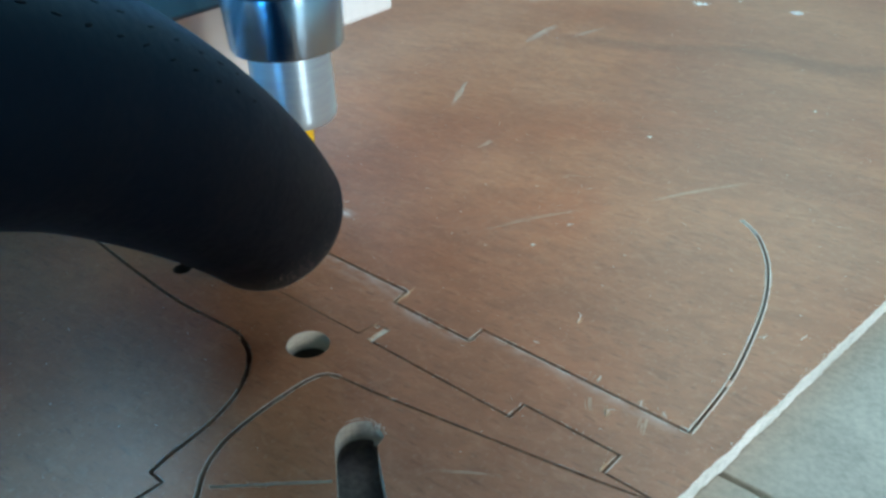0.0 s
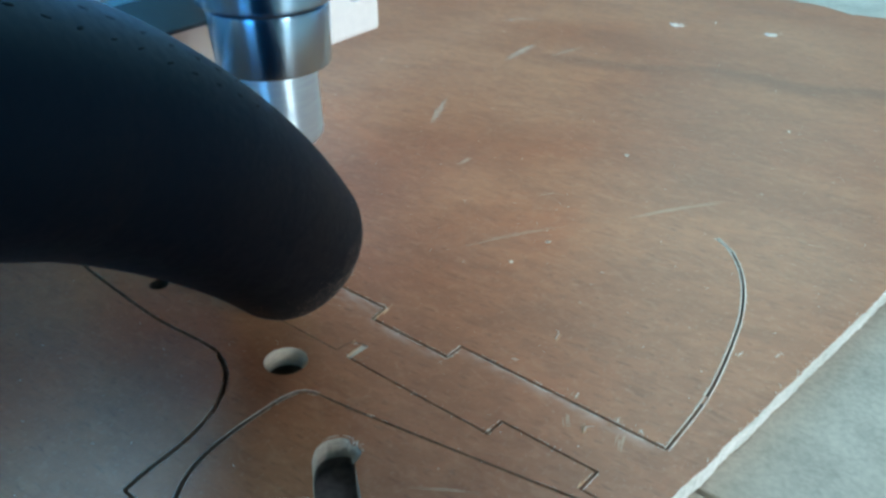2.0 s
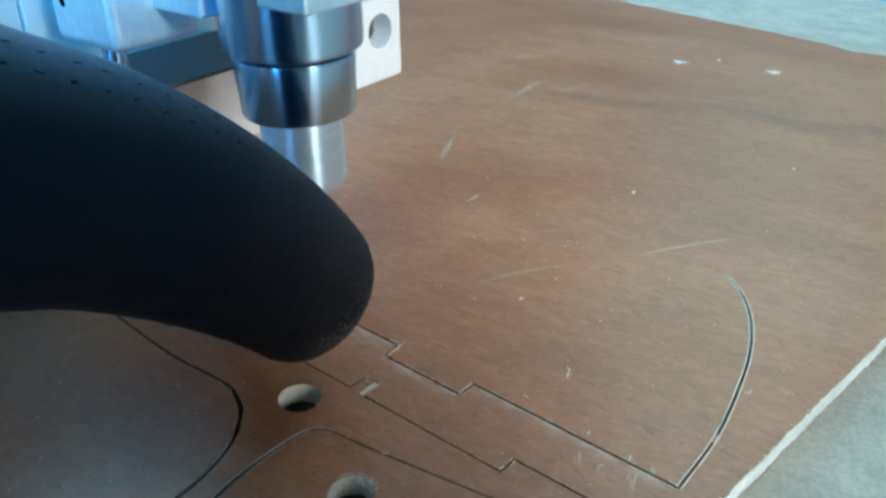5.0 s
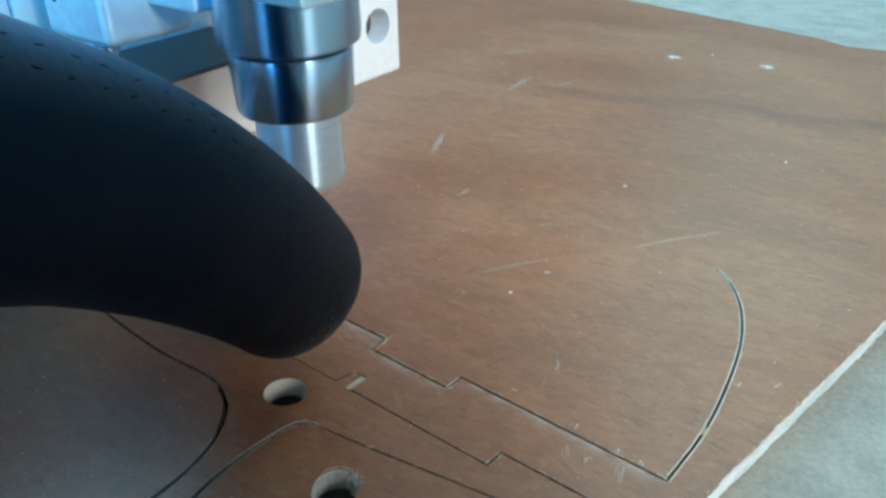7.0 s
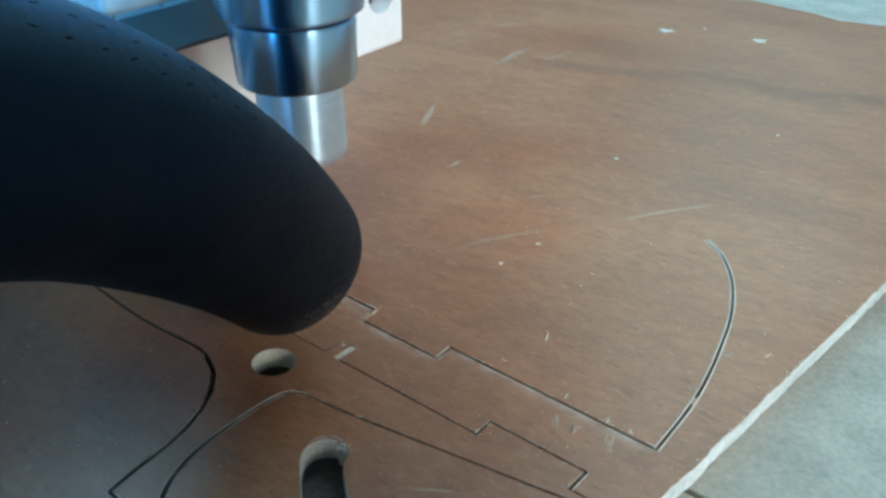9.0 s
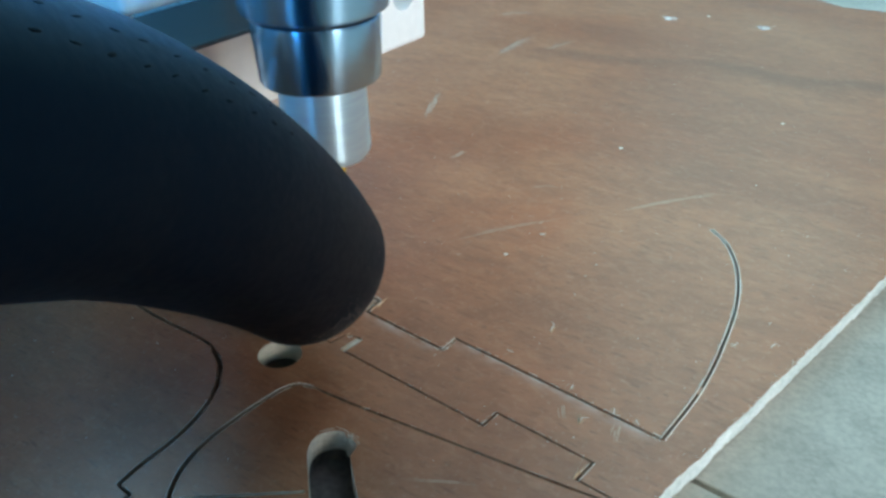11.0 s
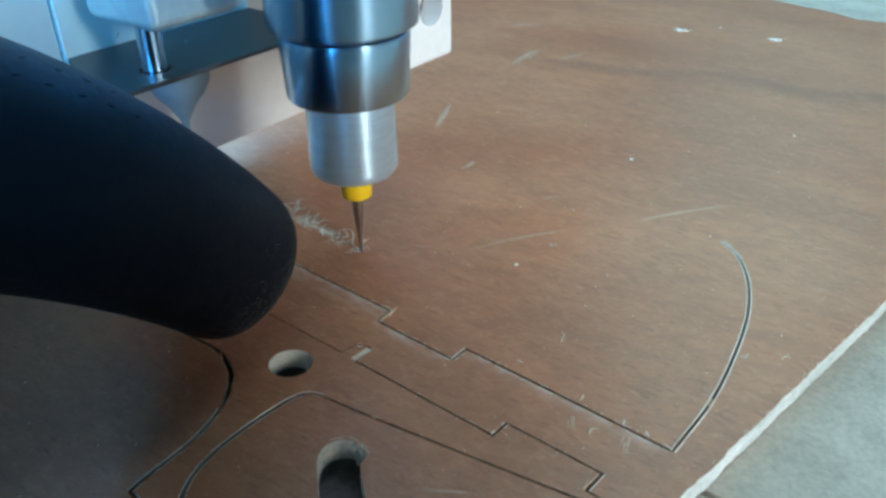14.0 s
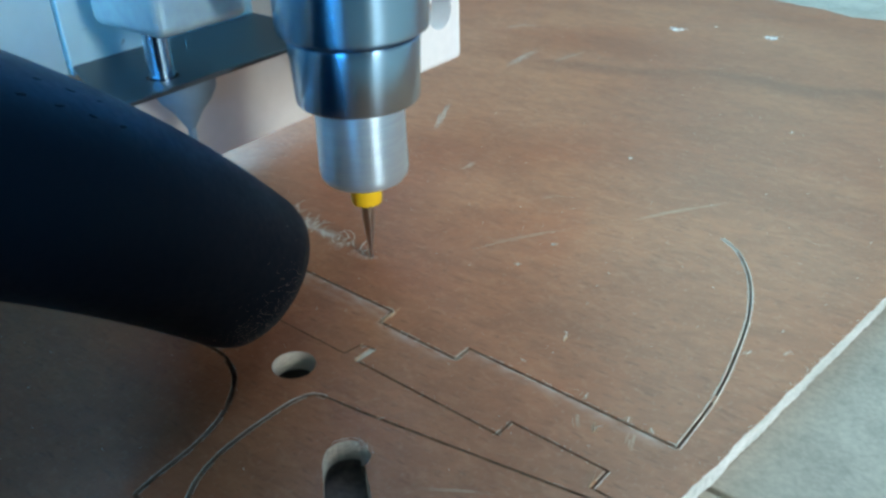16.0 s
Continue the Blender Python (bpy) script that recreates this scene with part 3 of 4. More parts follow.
def leavings():
    for i, (line, dens, ln) in enumerate(((OUTER, 2.2, 0.0004), (ARC, 9, 0.0005), (INNER_B, 1.2, 0.0003), (CURVE_A, 0.8, 0.0003), (CURVE_B, 1.0, 0.0003), (CURVE_A2, 1.5, 0.0003), (SCORE, 3, 0.0003), (SLIT, 5, 0.0004), (SLOT_END, 9, 0.0007))):
        fuzz("cut_fuzz", "pale torn fibres along a routed groove", line, dens, ln, 0.00048, 10 + i, spread=0.00006)
    fuzz("cut_fuzz", "dense pale fibres along the freshly routed groove", FRESH, 9, 0.0006, 0.0003, 40, spread=0.0006)
    fuzz("wood_dust", "fine pale sawdust lying beside the fresh groove", FRESH, 25, 0.00016, 0.0002, 42, DUST, spread=0.0009)
    for k, (line, off, w, gap) in enumerate(((ARC, 0.00032, 0.00028, -0.55), (ARC, -0.00032, 0.00032, -0.55), (OUTER, 0.00036, 0.00014, 0.12), (OUTER, -0.00036, 0.00016, 0.02), (CURVE_B, 0.00038, 0.00020, -0.55), (CURVE_B, -0.00038, 0.00012, -0.3), (RIM_A, 0.00038, 0.00012, -0.3), (RIM_A, -0.00038, 0.00020, -0.55), (CURVE_A2, 0.00033, 0.00013, -0.4), (CURVE_C, 0.00036, 0.00005, 0.3), (CURVE_A, 0.00034, 0.00007, 0.15), (INNER_B, 0.0003, 0.00007, 0.15), (SCORE, 0.0003, 0.00009, -0.3))):
        burr(line, off, w, gap, k)
    for k, line in enumerate(TABS):
        burr(line, 0.00032, 0.0002, -0.4, 20 + k)
        burr(line, -0.00032, 0.00013, -0.1, 30 + k)
    at_edge = straight(((-0.0708, -0.0120), (0.2993, 0.3531)))
    fuzz("edge_fibres", "pale torn fibres along the sawn edge of the sheet", at_edge, 1.0, 0.0007, 0.0001, 77, spread=0.0003)
    rnd = random.Random(21)
    bm = bmesh.new()
    for _ in range(46):
        f = rnd.random()
        q = Vector((-0.0163 + 0.0030 * f, 0.1086 - 0.0018 * f * f, -0.0001)) + Vector((rnd.gauss(0, 0.0003), rnd.gauss(0, 0.0003), rnd.uniform(-0.0012, 0.0002)))
        sliver(bm, q, rnd.uniform(0.0006, 0.0022), rnd.uniform(0.00010, 0.00026), -1.75 + rnd.gauss(0, 0.55), rnd.uniform(-0.0016, 0.0003))
    tagged(link("torn_fibres", bm, CORE), "ragged torn wood fibres at the end of the routed slot", "wood fibres", kind="stuff")
    for k, (pts, w) in enumerate(SCUFFS):
        scratch(pts, w, k)
    rnd = random.Random(3)
    at, _ = along(FRESH)
    for k in range(34):
        p, d = at(rnd.uniform(0.50, 0.99))
        p = p + Vector((-d.y, d.x, 0)) * rnd.gauss(0.0010, 0.0011)
        curl("wood_shaving", p, rnd.uniform(0.002, 0.0055), math.atan2(d.y, d.x) + rnd.uniform(0.2, 2.8), rnd.uniform(0.00007, 0.00014), k)
    # fibres that the cutter throws up along its last stretch: they ride with it, then stay behind
    at, total = along(AHEAD)
    for k in range(17):
        f = (k + 0.5) / 17
        p, d = at(f)
        q = p + Vector((-d.y, d.x, 0)) * rnd.gauss(0.0009, 0.0009)
        ob = curl("wood_shaving", q, rnd.uniform(0.0018, 0.005), math.atan2(d.y, d.x) + rnd.uniform(0.2, 2.8), rnd.uniform(0.00007, 0.00014), 60 + k)
        THROWN.append((ob, (p - TIP).dot(E1) + 0.0004))
    for k in range(6):
        piece = [at(k / 6)[0], at((k + 1) / 6)[0]]
        for ob in (fuzz("cut_fuzz", "pale fibres freshly torn up by the cutter", piece, 4, 0.0006, 0.0003, 140 + k, spread=0.0006),
                   fuzz("wood_dust", "fine pale sawdust freshly thrown up by the cutter", piece, 90, 0.00014, 0.0002, 160 + k, DUST, spread=0.0013, side=-1)):
            THROWN.append((ob, (piece[1] - TIP).dot(E1) + 0.0004))
    for k, (x, y, ln, a) in enumerate(((26.6, 111.6, 2.2, 1.3), (32.9, 113.8, 1.6, 0.8), (37.1, 111.0, 1.2, 2.0), (26.2, 120.8, 1.2, 1.0), (24.3, 138.8, 2.4, 0.7), (14.9, 132.2, 1.6, -1.0), (68.7, 134.1, 1.6, -0.6), (61.2, 134.3, 1.4, 0.3), (-12.6, 114.4, 1.3, -0.3), (26.6, 178.2, 1.4, 0.2), (16.8, 168.7, 0.8, 0.2), (-11.8, 147.3, 4.4, 1.1), (-17.5, 135.6, 1.0, 0.4))):
        curl("wood_chip", Vector((x / 1000, y / 1000, 0)), ln / 1000, a, 0.00012, 100 + k)
    # flat splinters torn from the corners of the cut
    for x, y, ln, a, w in ((-12.2, 146.7, 4.0, 1.00, 0.26), (-13.6, 145.2, 3.8, 1.01, 0.2), (26.4, 111.1, 2.9, 1.36, 0.2), (27.0, 111.6, 2.1, 1.71, 0.13), (-18.5, 131.5, 4.3, 0.90, 0.2), (23.6, 98.1, 4.6, 0.83, 0.16), (24.3, 138.4, 2.7, 0.84, 0.14), (-13.1, 115.0, 1.7, -0.62, 0.2), (-17.8, 136.3, 1.0, 0.93, 0.2)):
        bm = bmesh.new()
        sliver(bm, Vector((0, 0, 0)), ln / 1000, w / 1000, a, 0.0004)
        sliver(bm, Vector((0, 0, 0)), ln / 1400, w / 1400, a + 0.25, 0.0002)
        chip = tagged(link("wood_splinter", bm, SPLINTER), "tan wood splinter torn from the routed edge", "splinter", "splinters on the sheet")
        chip.location = (x / 1000, y / 1000, 0)
    # specks scattered on the sheet
    bm = bmesh.new()
    for _ in range(420):
        q = Vector((rnd.uniform(-0.10, 0.15), rnd.uniform(0.08, 0.36), 0))
        if (q.x - q.y) < -0.34 or q.y < q.x + 0.06:
            continue
        if (q - Vector((-0.0306, 0.1302, 0))).length < 0.0052 or (q - Vector((-0.0637, 0.1566, 0))).length < 0.003 or (-0.0225 < q.x < -0.008 and q.y < 0.1095):
            continue
        sliver(bm, q, rnd.uniform(0.0001, 0.0005), rnd.uniform(0.00005, 0.00014), rnd.uniform(0, 6.28))
    for x, y, s in ((102.0, 367.2, 3.4), (140.3, 354.8, 3.2), (55.8, 230.1, 0.6), (120.7, 371.6, 0.5), (111.7, 250.5, 0.3), (16.8, 168.7, 0.3), (26.6, 178.2, 0.25)):
        for _ in range(int(26 * s)):
            sliver(bm, Vector((x / 1000 + rnd.gauss(0, 0.00042 * s), y / 1000 + rnd.gauss(0, 0.00042 * s), 0)), 0.0006, 0.00022, rnd.uniform(0, 6.28))
    tagged(link("dust_speck", bm, FUZZ), "tiny pale specks of sawdust scattered over the sheet", "sawdust", kind="stuff")


leavings()

# ---- the router: spindle, clamp, carriage and beam, moving together ----
# its own space: x along the cut, y along the beam, z up, the cutter's tip at 0


def plate_with_hole(x0, x1, y0, y1, z0, z1, bevel, hy, hz, radius, mat, parent, name, label):
    ob = link(name, box(x0, x1, y0, y1, z0, z1, bevel), mat)
    bm = turned([(0, -0.02), (radius, -0.02), (radius, 0.02), (0, 0.02)], 40)
    c = link("cutter", bm, mat)
    c.matrix_world = pose((x0 + x1) / 2, hy, hz, 0, 90, 0)
    cut(ob, [c])
    ob.parent = parent
    return tagged(ob, label)


def router():
    e = tagged(empty("cnc_router"), "silver metal router head on a beam, cutting the plywood", "cnc router")
    body = part("spindle_body", rounded(turned([(0, 0.26), (0.0161, 0.26), (0.0161, 0.0580), (0.0159, 0.0566), (0.0148, 0.0558), (0.0128, 0.0556), (0, 0.0556)])), STEEL, e, "polished round steel spindle body")
    part("oil_groove", rounded(turned([(0, 0.0562), (0.0133, 0.0562), (0.0133, 0.0528), (0, 0.0528)])), OIL_SHADE, body, "dark gap with oil residue")
    part("collet_nut", rounded(turned([(0, 0.0552), (0.0130, 0.0552), (0.0140, 0.0549), (0.0141, 0.0540), (0.01345, 0.0416), (0.0131, 0.0410), (0.0098, 0.0408), (0, 0.0408)])), STEEL, e, "bright tapered collet nut")
    part("nose", rounded(turned([(0, 0.0412), (0.0098, 0.0412), (0.01005, 0.0246), (0.0098, 0.0232), (0.0091, 0.0222), (0.0080, 0.0218), (0.0026, 0.0217), (0, 0.0217)])), NOSE, e, "satin steel spindle nose, lightly stained")
    tool = part("cutter", rounded(turned([(0, 0.024), (0.0014, 0.024), (0.0014, 0.0118), (0.0012, 0.0100), (0.00050, 0.0030), (0.00042, -0.0012), (0, -0.0014)], 32)), CARBIDE, e, "slim pointed carbide cutter")
    part("depth_ring", rounded(turned([(0.0013, 0.0222), (0.0034, 0.0222), (0.0036, 0.0214), (0.0036, 0.0164), (0.0034, 0.0156), (0.0013, 0.0156)], 48)), YELLOW, tool, "yellow plastic depth ring")
    # helical flute on the cutter's tip
    bm = bmesh.new()
    prev = None
    for k in range(40):
        z, a = 0.0002 + k * 0.00024, k * 0.36
        r = 0.00047 + max(0, z - 0.003) * 0.1 + 0.00006
        cur = [bm.verts.new((r * math.cos(a + o), r * math.sin(a + o), z)) for o in (-0.35, 0.35)] + [bm.verts.new((r * 0.5 * math.cos(a), r * 0.5 * math.sin(a), z))]
        if prev:
            for i in range(3):
                bm.faces.new((prev[i], prev[(i + 1) % 3], cur[(i + 1) % 3], cur[i]))
        prev = cur
    part("flute", bm, CARBIDE, tool)
    # split clamp round the spindle, with its drilled ear
    clamp = part("spindle_clamp", box(-0.010, 0.021, -0.0145, 0.019, 0.0682, 0.15, 0.0006), ALU, e, "milled aluminium clamp block")
    plate_with_hole(-0.006, 0, 0.0188, 0.0372, 0.0398, 0.110, 0.0012, 0.0290, 0.0530, 0.0043, BRIGHT, e, "clamp_ear", "bright flat aluminium ear with a drilled hole")
    part("clamp_bolt", rounded(turned([(0, -0.012), (0.0036, -0.012), (0.0036, -0.007), (0.0014, -0.0068), (0.0014, -0.009), (0, -0.009)], 32)), DULL, e, "dark socket bolt in the ear's hole").matrix_local = pose(0, 0.0300, 0.0515, 0, 90, 0)
    part("mount_block", box(-0.029, -0.0115, -0.0155, 0.022, 0.0632, 0.26, 0.0008), ALU, e, "milled aluminium mounting block")
    # the carriage: angle plate, guide rod, bearing block
    bm = box(-0.061, -0.0292, -0.0302, 0.024, 0.0438, 0.045)
    for v in bm.verts:
        if v.co.x > -0.04 and v.co.y < 0:
            v.co.y -= 0.012
    bmesh.ops.bevel(bm, geom=bm.edges[:], offset=0.0003, segments=2, profile=0.5, affect="EDGES")
    shelf = link("carriage_flange", bm, DULL)
    c = link("cutter", turned([(0, 0.03), (0.0036, 0.03), (0.0036, 0.06), (0, 0.06)], 40), OIL_SHADE)
    c.location = (-0.0372, -0.0228, 0)
    cut(shelf, [c])
    shelf.parent = e
    tagged(shelf, "flat dull aluminium flange with a hole for the guide rod")
    part("carriage_plate", box(-0.064, -0.0612, -0.0305, 0.024, 0.0425, 0.110, 0.0004), SHEET, e, "upright bare aluminium sheet")
    part("guide_rod", rounded(turned([(0, 0.0432), (0.0024, 0.0432), (0.0028, 0.0436), (0.0028, 0.110), (0, 0.110)], 48, (-0.0372, -0.0228))), STEEL, e, "polished steel guide rod")
    block = link("bearing_block", box(-0.054, -0.0290, -0.0270, -0.0030, 0.0550, 0.105, 0.0022, 4), ALU)
    h1 = link("cutter", turned([(0, -0.004), (0.0012, -0.004), (0.0012, 0.004), (0, 0.004)], 28), OIL_SHADE)
    h1.matrix_world = pose(-0.0480, -0.027, 0.0645, 90, 0, 0)
    h2 = link("cutter", turned([(0, -0.006), (0.0030, -0.006), (0.0030, 0.006), (0, 0.006)], 32), OIL_SHADE)
    h2.matrix_world = pose(-0.029, -0.0150, 0.0685, 0, 90, 0)
    cut(block, [h1, h2])
    block.parent = e
    tagged(block, "rounded aluminium linear bearing block with screw holes")
    part("screw", rounded(turned([(0, -0.0045), (0.0026, -0.0045), (0.0026, -0.0025), (0.0013, -0.0024), (0.0013, -0.004), (0, -0.004)], 24)), STEEL, e).matrix_local = pose(-0.029, -0.0150, 0.0685, 0, 90, 0)
    # stem, bright end and cup: solids standing in for the panel's blurred reflection
    at = (-0.053, -0.0075)
    part("reflection_stem", rounded(turned([(0, 0.0185), (0.0009, 0.0185), (0.0010, 0.0190), (0.0012, 0.0435), (0, 0.0435)], 40, at)), REFLECTION, e, "thin stem standing in for a reflection below the flange")
    part("reflection_glint", rounded(turned([(0, 0.0165), (0.0013, 0.0165), (0.0016, 0.0170), (0.0016, 0.0186), (0.0013, 0.0190), (0, 0.0190)], 12, at)), BRIGHT, e, "small bright body standing in for the reflection's glint")
    part("reflection_blur", rounded(turned([(0.0011, 0.0240), (0.0018, 0.0252), (0.0036, 0.0285), (0.0062, 0.0315), (0.0078, 0.0345), (0.0082, 0.0385), (0.0083, 0.0437), (0.0011, 0.0437)], 48, at)), REFLECTION, e, "round grey body standing in for a blurred reflection under the flange")
    bm = bmesh.new()
    rnd = random.Random(12)
    for _ in range(24):
        a = rnd.uniform(0, 6.28)
        q = Vector((math.cos(a), math.sin(a), 0)) * abs(rnd.gauss(0.0008, 0.0005)) + Vector((-0.0004, 0, rnd.uniform(0.00005, 0.0007)))
        sliver(bm, q, rnd.uniform(0.0004, 0.0012), 0.00008, rnd.uniform(0, 6.28), rnd.uniform(0, 0.0005))
    tagged(part("clinging_fibres", bm, FUZZ, tool, "pale wood fibres gathered at the cutter's tip"), kind="stuff")
    part("beam_panel", box(-0.072, -0.0645, -0.0305, 0.046, 0.0075, 0.105, 0.0006), PANEL, e, "satin beige panel along the gantry beam")
    part("side_panel", box(-0.072, -0.0622, -0.20, -0.0308, 0.0075, 0.105, 0.0006), FILM, e, "satin blue-grey panel beside the carriage")
    return e


# ---- the vacuum hose, held over the sheet ----


def hose():
    e = tagged(empty("vacuum_hose"), "black rubber vacuum hose with a dusty open end", "vacuum hose")
    c = [Vector(v) / 1000 for v in ((-19.1, -56.6, 52.0), (-16.7, -51.2, 48.7), (-4.6, -33.6, 34.9), (0, 0, 0))]
    radius, wall = 0.0167, 0.0022
    line = []
    back = (c[0] - c[1]).normalized()
    for k in range(84, 0, -1):
        s = k * 0.005
        line.append(c[0] + back * s + Vector((-0.35, 0.1, 0.1)) * s * s)
    for k in range(41):
        s = k / 40
        line.append((1 - s) ** 3 * c[0] + 3 * s * (1 - s) ** 2 * c[1] + 3 * s * s * (1 - s) * c[2] + s**3 * c[3])
    bm = bmesh.new()
    steps, rings, inner = 72, [], []
    for i, p in enumerate(line):
        t = (line[min(i + 1, len(line) - 1)] - line[max(0, i - 1)]).normalized()
        b = t.cross(Vector((0, 0, 1))).normalized()
        n = b.cross(t)
        ends = i == len(line) - 1
        o, q = [], []
        for k in range(steps):
            a = 2 * math.pi * k / steps
            d = b * math.cos(a) + n * math.sin(a)
            lean = t * (math.cos(a) * SKEW[0] + math.sin(a) * SKEW[1]) * radius * max(0, (i - (len(line) - 12)) / 11)
            r = radius - (0.0004 if ends else 0)
            o.append(bm.verts.new(p + d * r + lean))
            q.append(bm.verts.new(p + d * (radius - wall) + lean))
        rings.append(o)
        inner.append(q)
    for x, y in ((rings, 1), (inner, -1)):
        for u, w in zip(x, x[1:]):
            for k in range(steps):
                j = (k + 1) % steps
                f = bm.faces.new((u[k], u[j], w[j], w[k])[::y])
                f.smooth = True
    for k in range(steps):
        j = (k + 1) % steps
        bm.faces.new((rings[-1][k], rings[-1][j], inner[-1][j], inner[-1][k]))
        bm.faces.new((rings[0][j], rings[0][k], inner[0][k], inner[0][j]))
    bmesh.ops.recalc_face_normals(bm, faces=bm.faces[:])
    part("tube", bm, RUBBER, e)

    # rows of flat black spots imitating shaded dents, and dust on the rim
    def surface(i, a, lift=0.0):
        p = line[i]
        t = (line[min(i + 1, len(line) - 1)] - line[max(0, i - 1)]).normalized()
        b = t.cross(Vector((0, 0, 1))).normalized()
        n = b.cross(t)
        d = b * math.cos(a) + n * math.sin(a)
        lean = t * (math.cos(a) * SKEW[0] + math.sin(a) * SKEW[1]) * radius * max(0, (i - (len(line) - 12)) / 11)
        return p + d * (radius + lift) + lean, d, t
    rnd = random.Random(8)
    bm = bmesh.new()
    for _ in range(620):
        back_off = min(9.0, abs(rnd.gauss(0, 2.2)))
        i, part_way = len(line) - 2 - int(back_off), 1 - back_off % 1
        a = rnd.gauss(-0.75, 0.40)
        p, d, t = surface(i, a, 0.00002)
        p = p.lerp(surface(i + 1, a, 0.00002)[0], part_way)
        s = rnd.uniform(0.00003, 0.00007) * (2 if rnd.random() < 0.04 else 1)
        x, y = t * s, d.cross(t) * s
        v = [bm.verts.new(q) for q in (p - x - y, p + x - y, p + y, p + d * s)]
        for tri in ((0, 1, 3), (1, 2, 3), (2, 0, 3)):
            bm.faces.new([v[k] for k in tri])
    tagged(part("rim_dust", bm, DUST, e, "pale dust clinging to the hose end"), kind="stuff")
    reach = [0.0]
    for a, b in zip(line, line[1:]):
        reach.append(reach[-1] + (b - a).length)
    for row in range(2):
        for k in range(10):
            s = reach[84] - 0.021 + k * 0.0047 + row * 0.0022 + rnd.uniform(-0.0003, 0.0003)
            i = max(n for n in range(len(line) - 1) if reach[n] <= s)
            (p, d, t), (q, d2, t2) = surface(i, 0.99 - row * 0.24), surface(i + 1, 0.99 - row * 0.24)
            f = (s - reach[i]) / (reach[i + 1] - reach[i])
            p, d = p.lerp(q, f), d.lerp(d2, f).normalized()
            t = (t - d * t.dot(d)).normalized()
            m = bmesh.new()
            bmesh.ops.create_icosphere(m, subdivisions=2, radius=1)
            long, wide = rnd.uniform(0.0007, 0.0010), rnd.uniform(0.00018, 0.00028)
            bmesh.ops.transform(m, matrix=Matrix.Diagonal((long, wide, 0.00005, 1)), verts=m.verts[:])
            mark = part("grip_mark", m, DENT_SHADE, e, "flat black spot standing in for a shaded dent in the rubber", smooth=True)
            mark.matrix_local = Matrix.Translation(p) @ Matrix((t, d.cross(t), d)).transposed().to_4x4() @ pose(0, 0, 0, 0, 0, 12 + rnd.uniform(-14, 14))
    return e


SKEW = (-0.434, 0.158)
ROUTER = router()
VACUUM = hose()


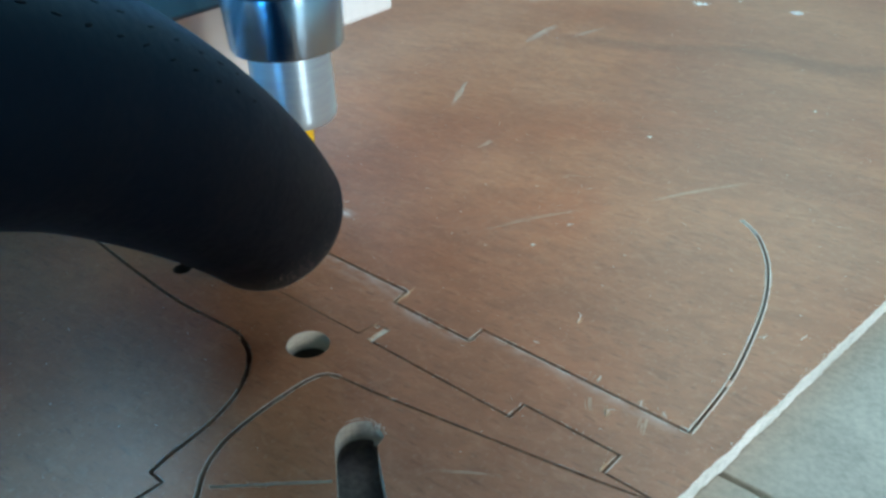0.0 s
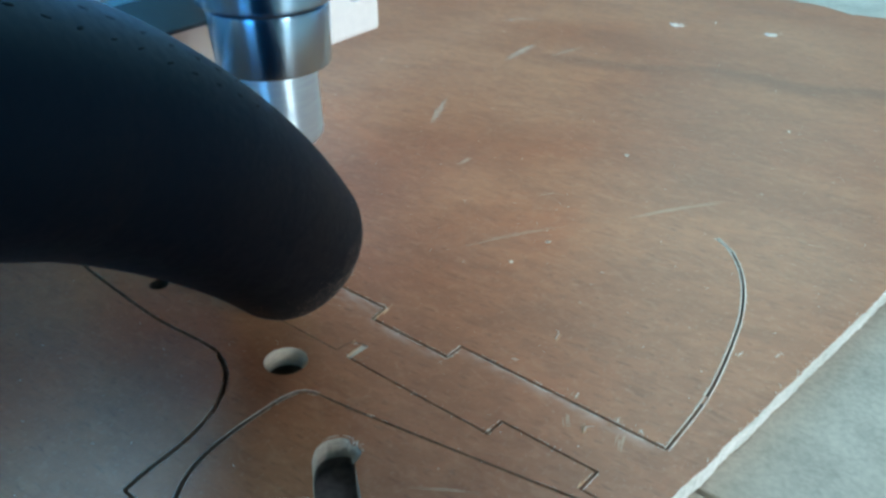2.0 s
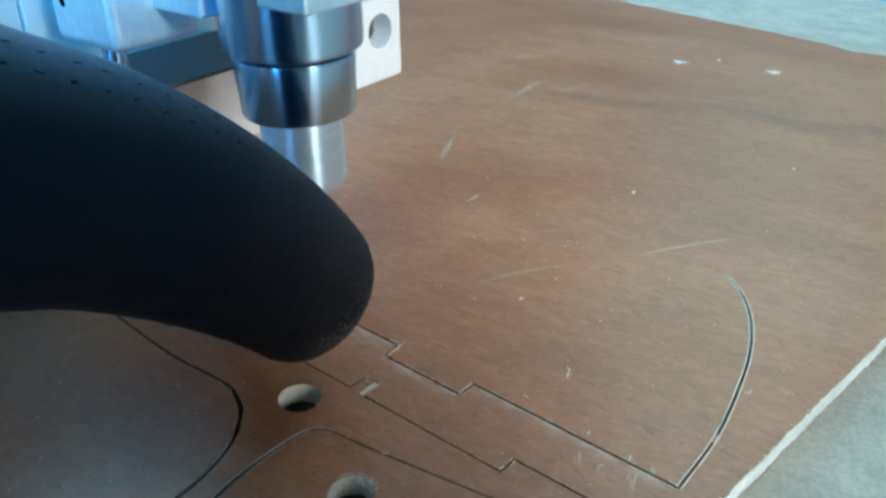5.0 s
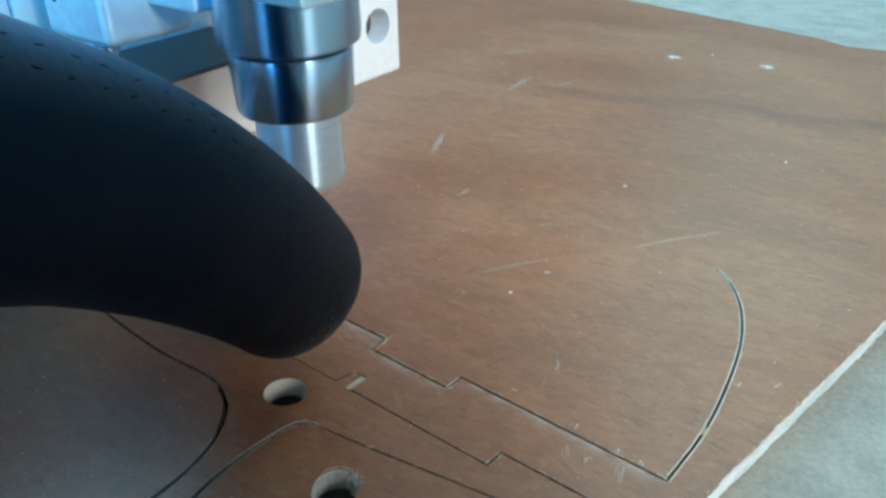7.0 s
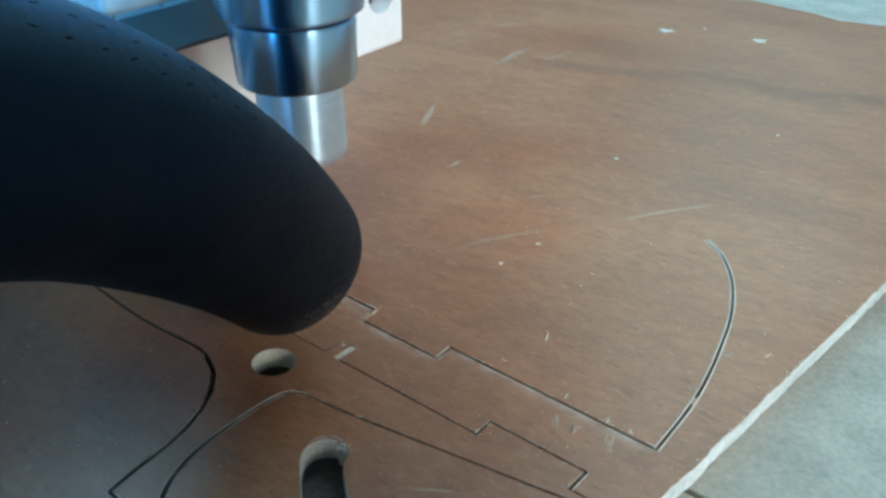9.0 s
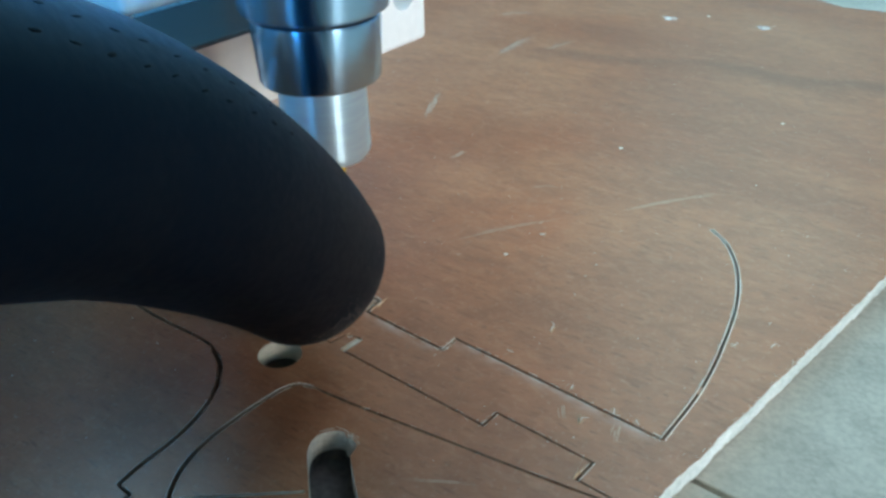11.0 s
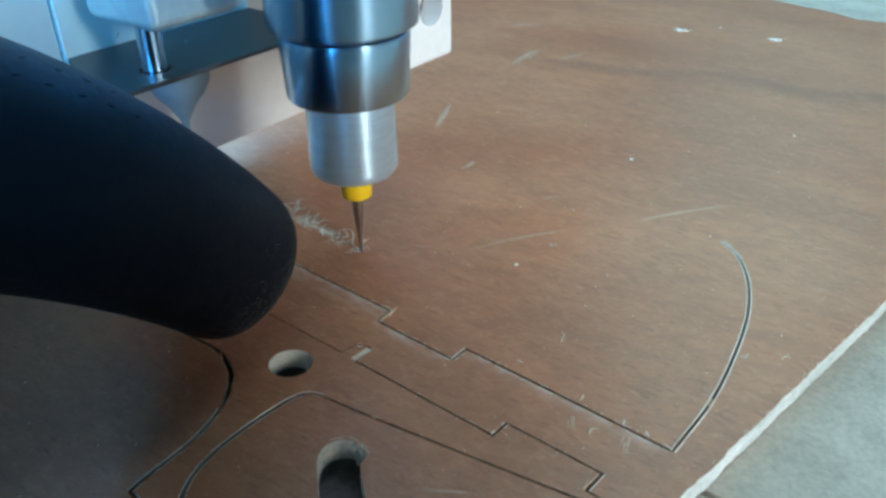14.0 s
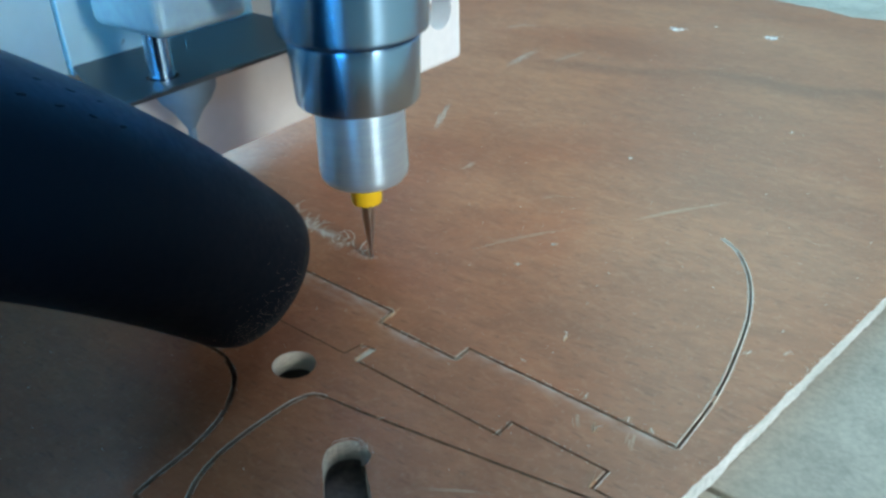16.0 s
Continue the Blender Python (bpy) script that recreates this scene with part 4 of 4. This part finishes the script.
def motions():
    def head(s, u):
        p = TIP + E1 * s / 1000 + E2 * u / 1000
        return pose(p.x, p.y, 0, 0, -1.8, 0) @ pose(0, 0, 0, 0, 0, -38)

    cut_path = ((0.0, -24.6, 1.6), (1.5, -22.9, 1.8), (3.0, -20.4, 1.2), (5.5, -16.3, 0.5), (6.5, -14.4, 0.3), (7.5, -12.8, 0.4), (8.5, -10.8, 0.5),
                (11.0, -2.8, 0.1), (12.0, -0.9, 0.1), (12.5, 0.0, 0.0), (13.5, 1.7, -0.4), (14.5, 2.9, 0.1), (15.0, 3.8, 0.0), (16.0, 5.65, -0.6))
    walk(ROUTER, [(t, head(s, u)) for t, s, u in cut_path])
    for ob, s_rest in THROWN:
        rest = ob.location.copy()
        rows = []
        for t, s, u in cut_path:
            lag = min(0.0, s / 1000 - s_rest)
            p = rest + E1 * lag
            rows.append((t, pose(p.x, p.y, p.z)))
        walk(ob, rows)
    walk(VACUUM, [
        (0.0, pose(-0.0414, 0.1558, 0.0137, 2.46, 9.42, -1.05)),
        (0.4, pose(-0.0368, 0.1556, 0.0134, 1.98, 5.99, 0.59)),
        (0.7, pose(-0.0351, 0.1549, 0.0138, 1.55, 3.42, 1.84)),
        (1.0, pose(-0.0350, 0.1534, 0.0133, 1.34, 3.98, 1.42)),
        (1.5, pose(-0.0349, 0.1522, 0.0134, 0.97, 4.90, 0.72)),
        (2.0, pose(-0.0317, 0.1517, 0.0135, 0.11, -0.16, 1.96)),
        (2.5, pose(-0.0334, 0.1514, 0.0132, 0.44, -0.10, 1.16)),
        (3.0, pose(-0.0330, 0.1515, 0.0139, 0.77, -0.03, 0.35)),
        (5.3, pose(-0.0315, 0.1500, 0.0130, -1.10, -3.85, 1.06)),
        (5.5, pose(-0.0316, 0.1487, 0.0134, -1.27, -4.18, 1.12)),
        (6.0, pose(-0.0316, 0.1497, 0.0131, -0.67, -2.55, 0.85)),
        (6.5, pose(-0.0319, 0.1500, 0.0131, -0.09, -0.92, 0.59)),
        (7.0, pose(-0.0317, 0.1497, 0.0131, 0.48, 0.71, 0.34)),
        (7.5, pose(-0.0314, 0.1491, 0.0132, 0.49, 0.62, 0.76)),
        (8.0, pose(-0.0312, 0.1487, 0.0132, 0.49, 0.52, 1.17)),
        (8.5, pose(-0.0300, 0.1478, 0.0133, 0.49, 0.43, 1.59)),
        (10.8, pose(-0.0273, 0.1437, 0.0132, -0.48, -2.06, 1.44)),
        (11.0, pose(-0.0255, 0.1420, 0.0129, 0.66, 3.01, 0.01)),
        (11.3, pose(-0.0238, 0.1390, 0.0132, 0.66, 3.01, 0.01)),
        (11.5, pose(-0.0240, 0.1395, 0.0132, 0.66, 3.01, 0.01)),
        (11.8, pose(-0.0241, 0.1386, 0.0132, 0.66, 3.01, 0.01)),
        (11.9, pose(-0.0254, 0.1381, 0.0132, 0.66, 3.01, 0.01)),
        (12.0, pose(-0.0341, 0.1405, 0.0132, 0.64, 2.73, 0.34)),
        (12.1, pose(-0.0483, 0.1432, 0.0132, 0.61, 2.45, 0.67)),
        (12.2, pose(-0.0541, 0.1451, 0.0132, 0.60, 2.33, 0.80)),
        (12.5, pose(-0.0534, 0.1457, 0.0133, 0.58, 2.16, 1.00)),
        (13.0, pose(-0.0499, 0.1461, 0.0131, 0.20, 0.01, 1.13)),
        (13.5, pose(-0.0494, 0.1459, 0.0131, -0.19, -2.14, 1.28)),
        (13.7, pose(-0.0481, 0.1452, 0.0131, -0.35, -3.00, 1.35)),
        (13.9, pose(-0.0444, 0.1459, 0.0131, -0.51, -3.87, 1.41)),
        (14.2, pose(-0.0454, 0.1470, 0.0131, -0.75, -5.16, 1.52)),
        (14.5, pose(-0.0455, 0.1480, 0.0127, -0.99, -6.45, 1.63)),
        (15.0, pose(-0.0435, 0.1462, 0.0132, -0.72, -5.77, -1.11)),
        (15.5, pose(-0.0423, 0.1447, 0.0132, -0.49, -5.09, -3.84)),
        (16.0, pose(-0.0413, 0.1444, 0.0128, -0.28, -4.39, -6.57)),
    ])


motions()
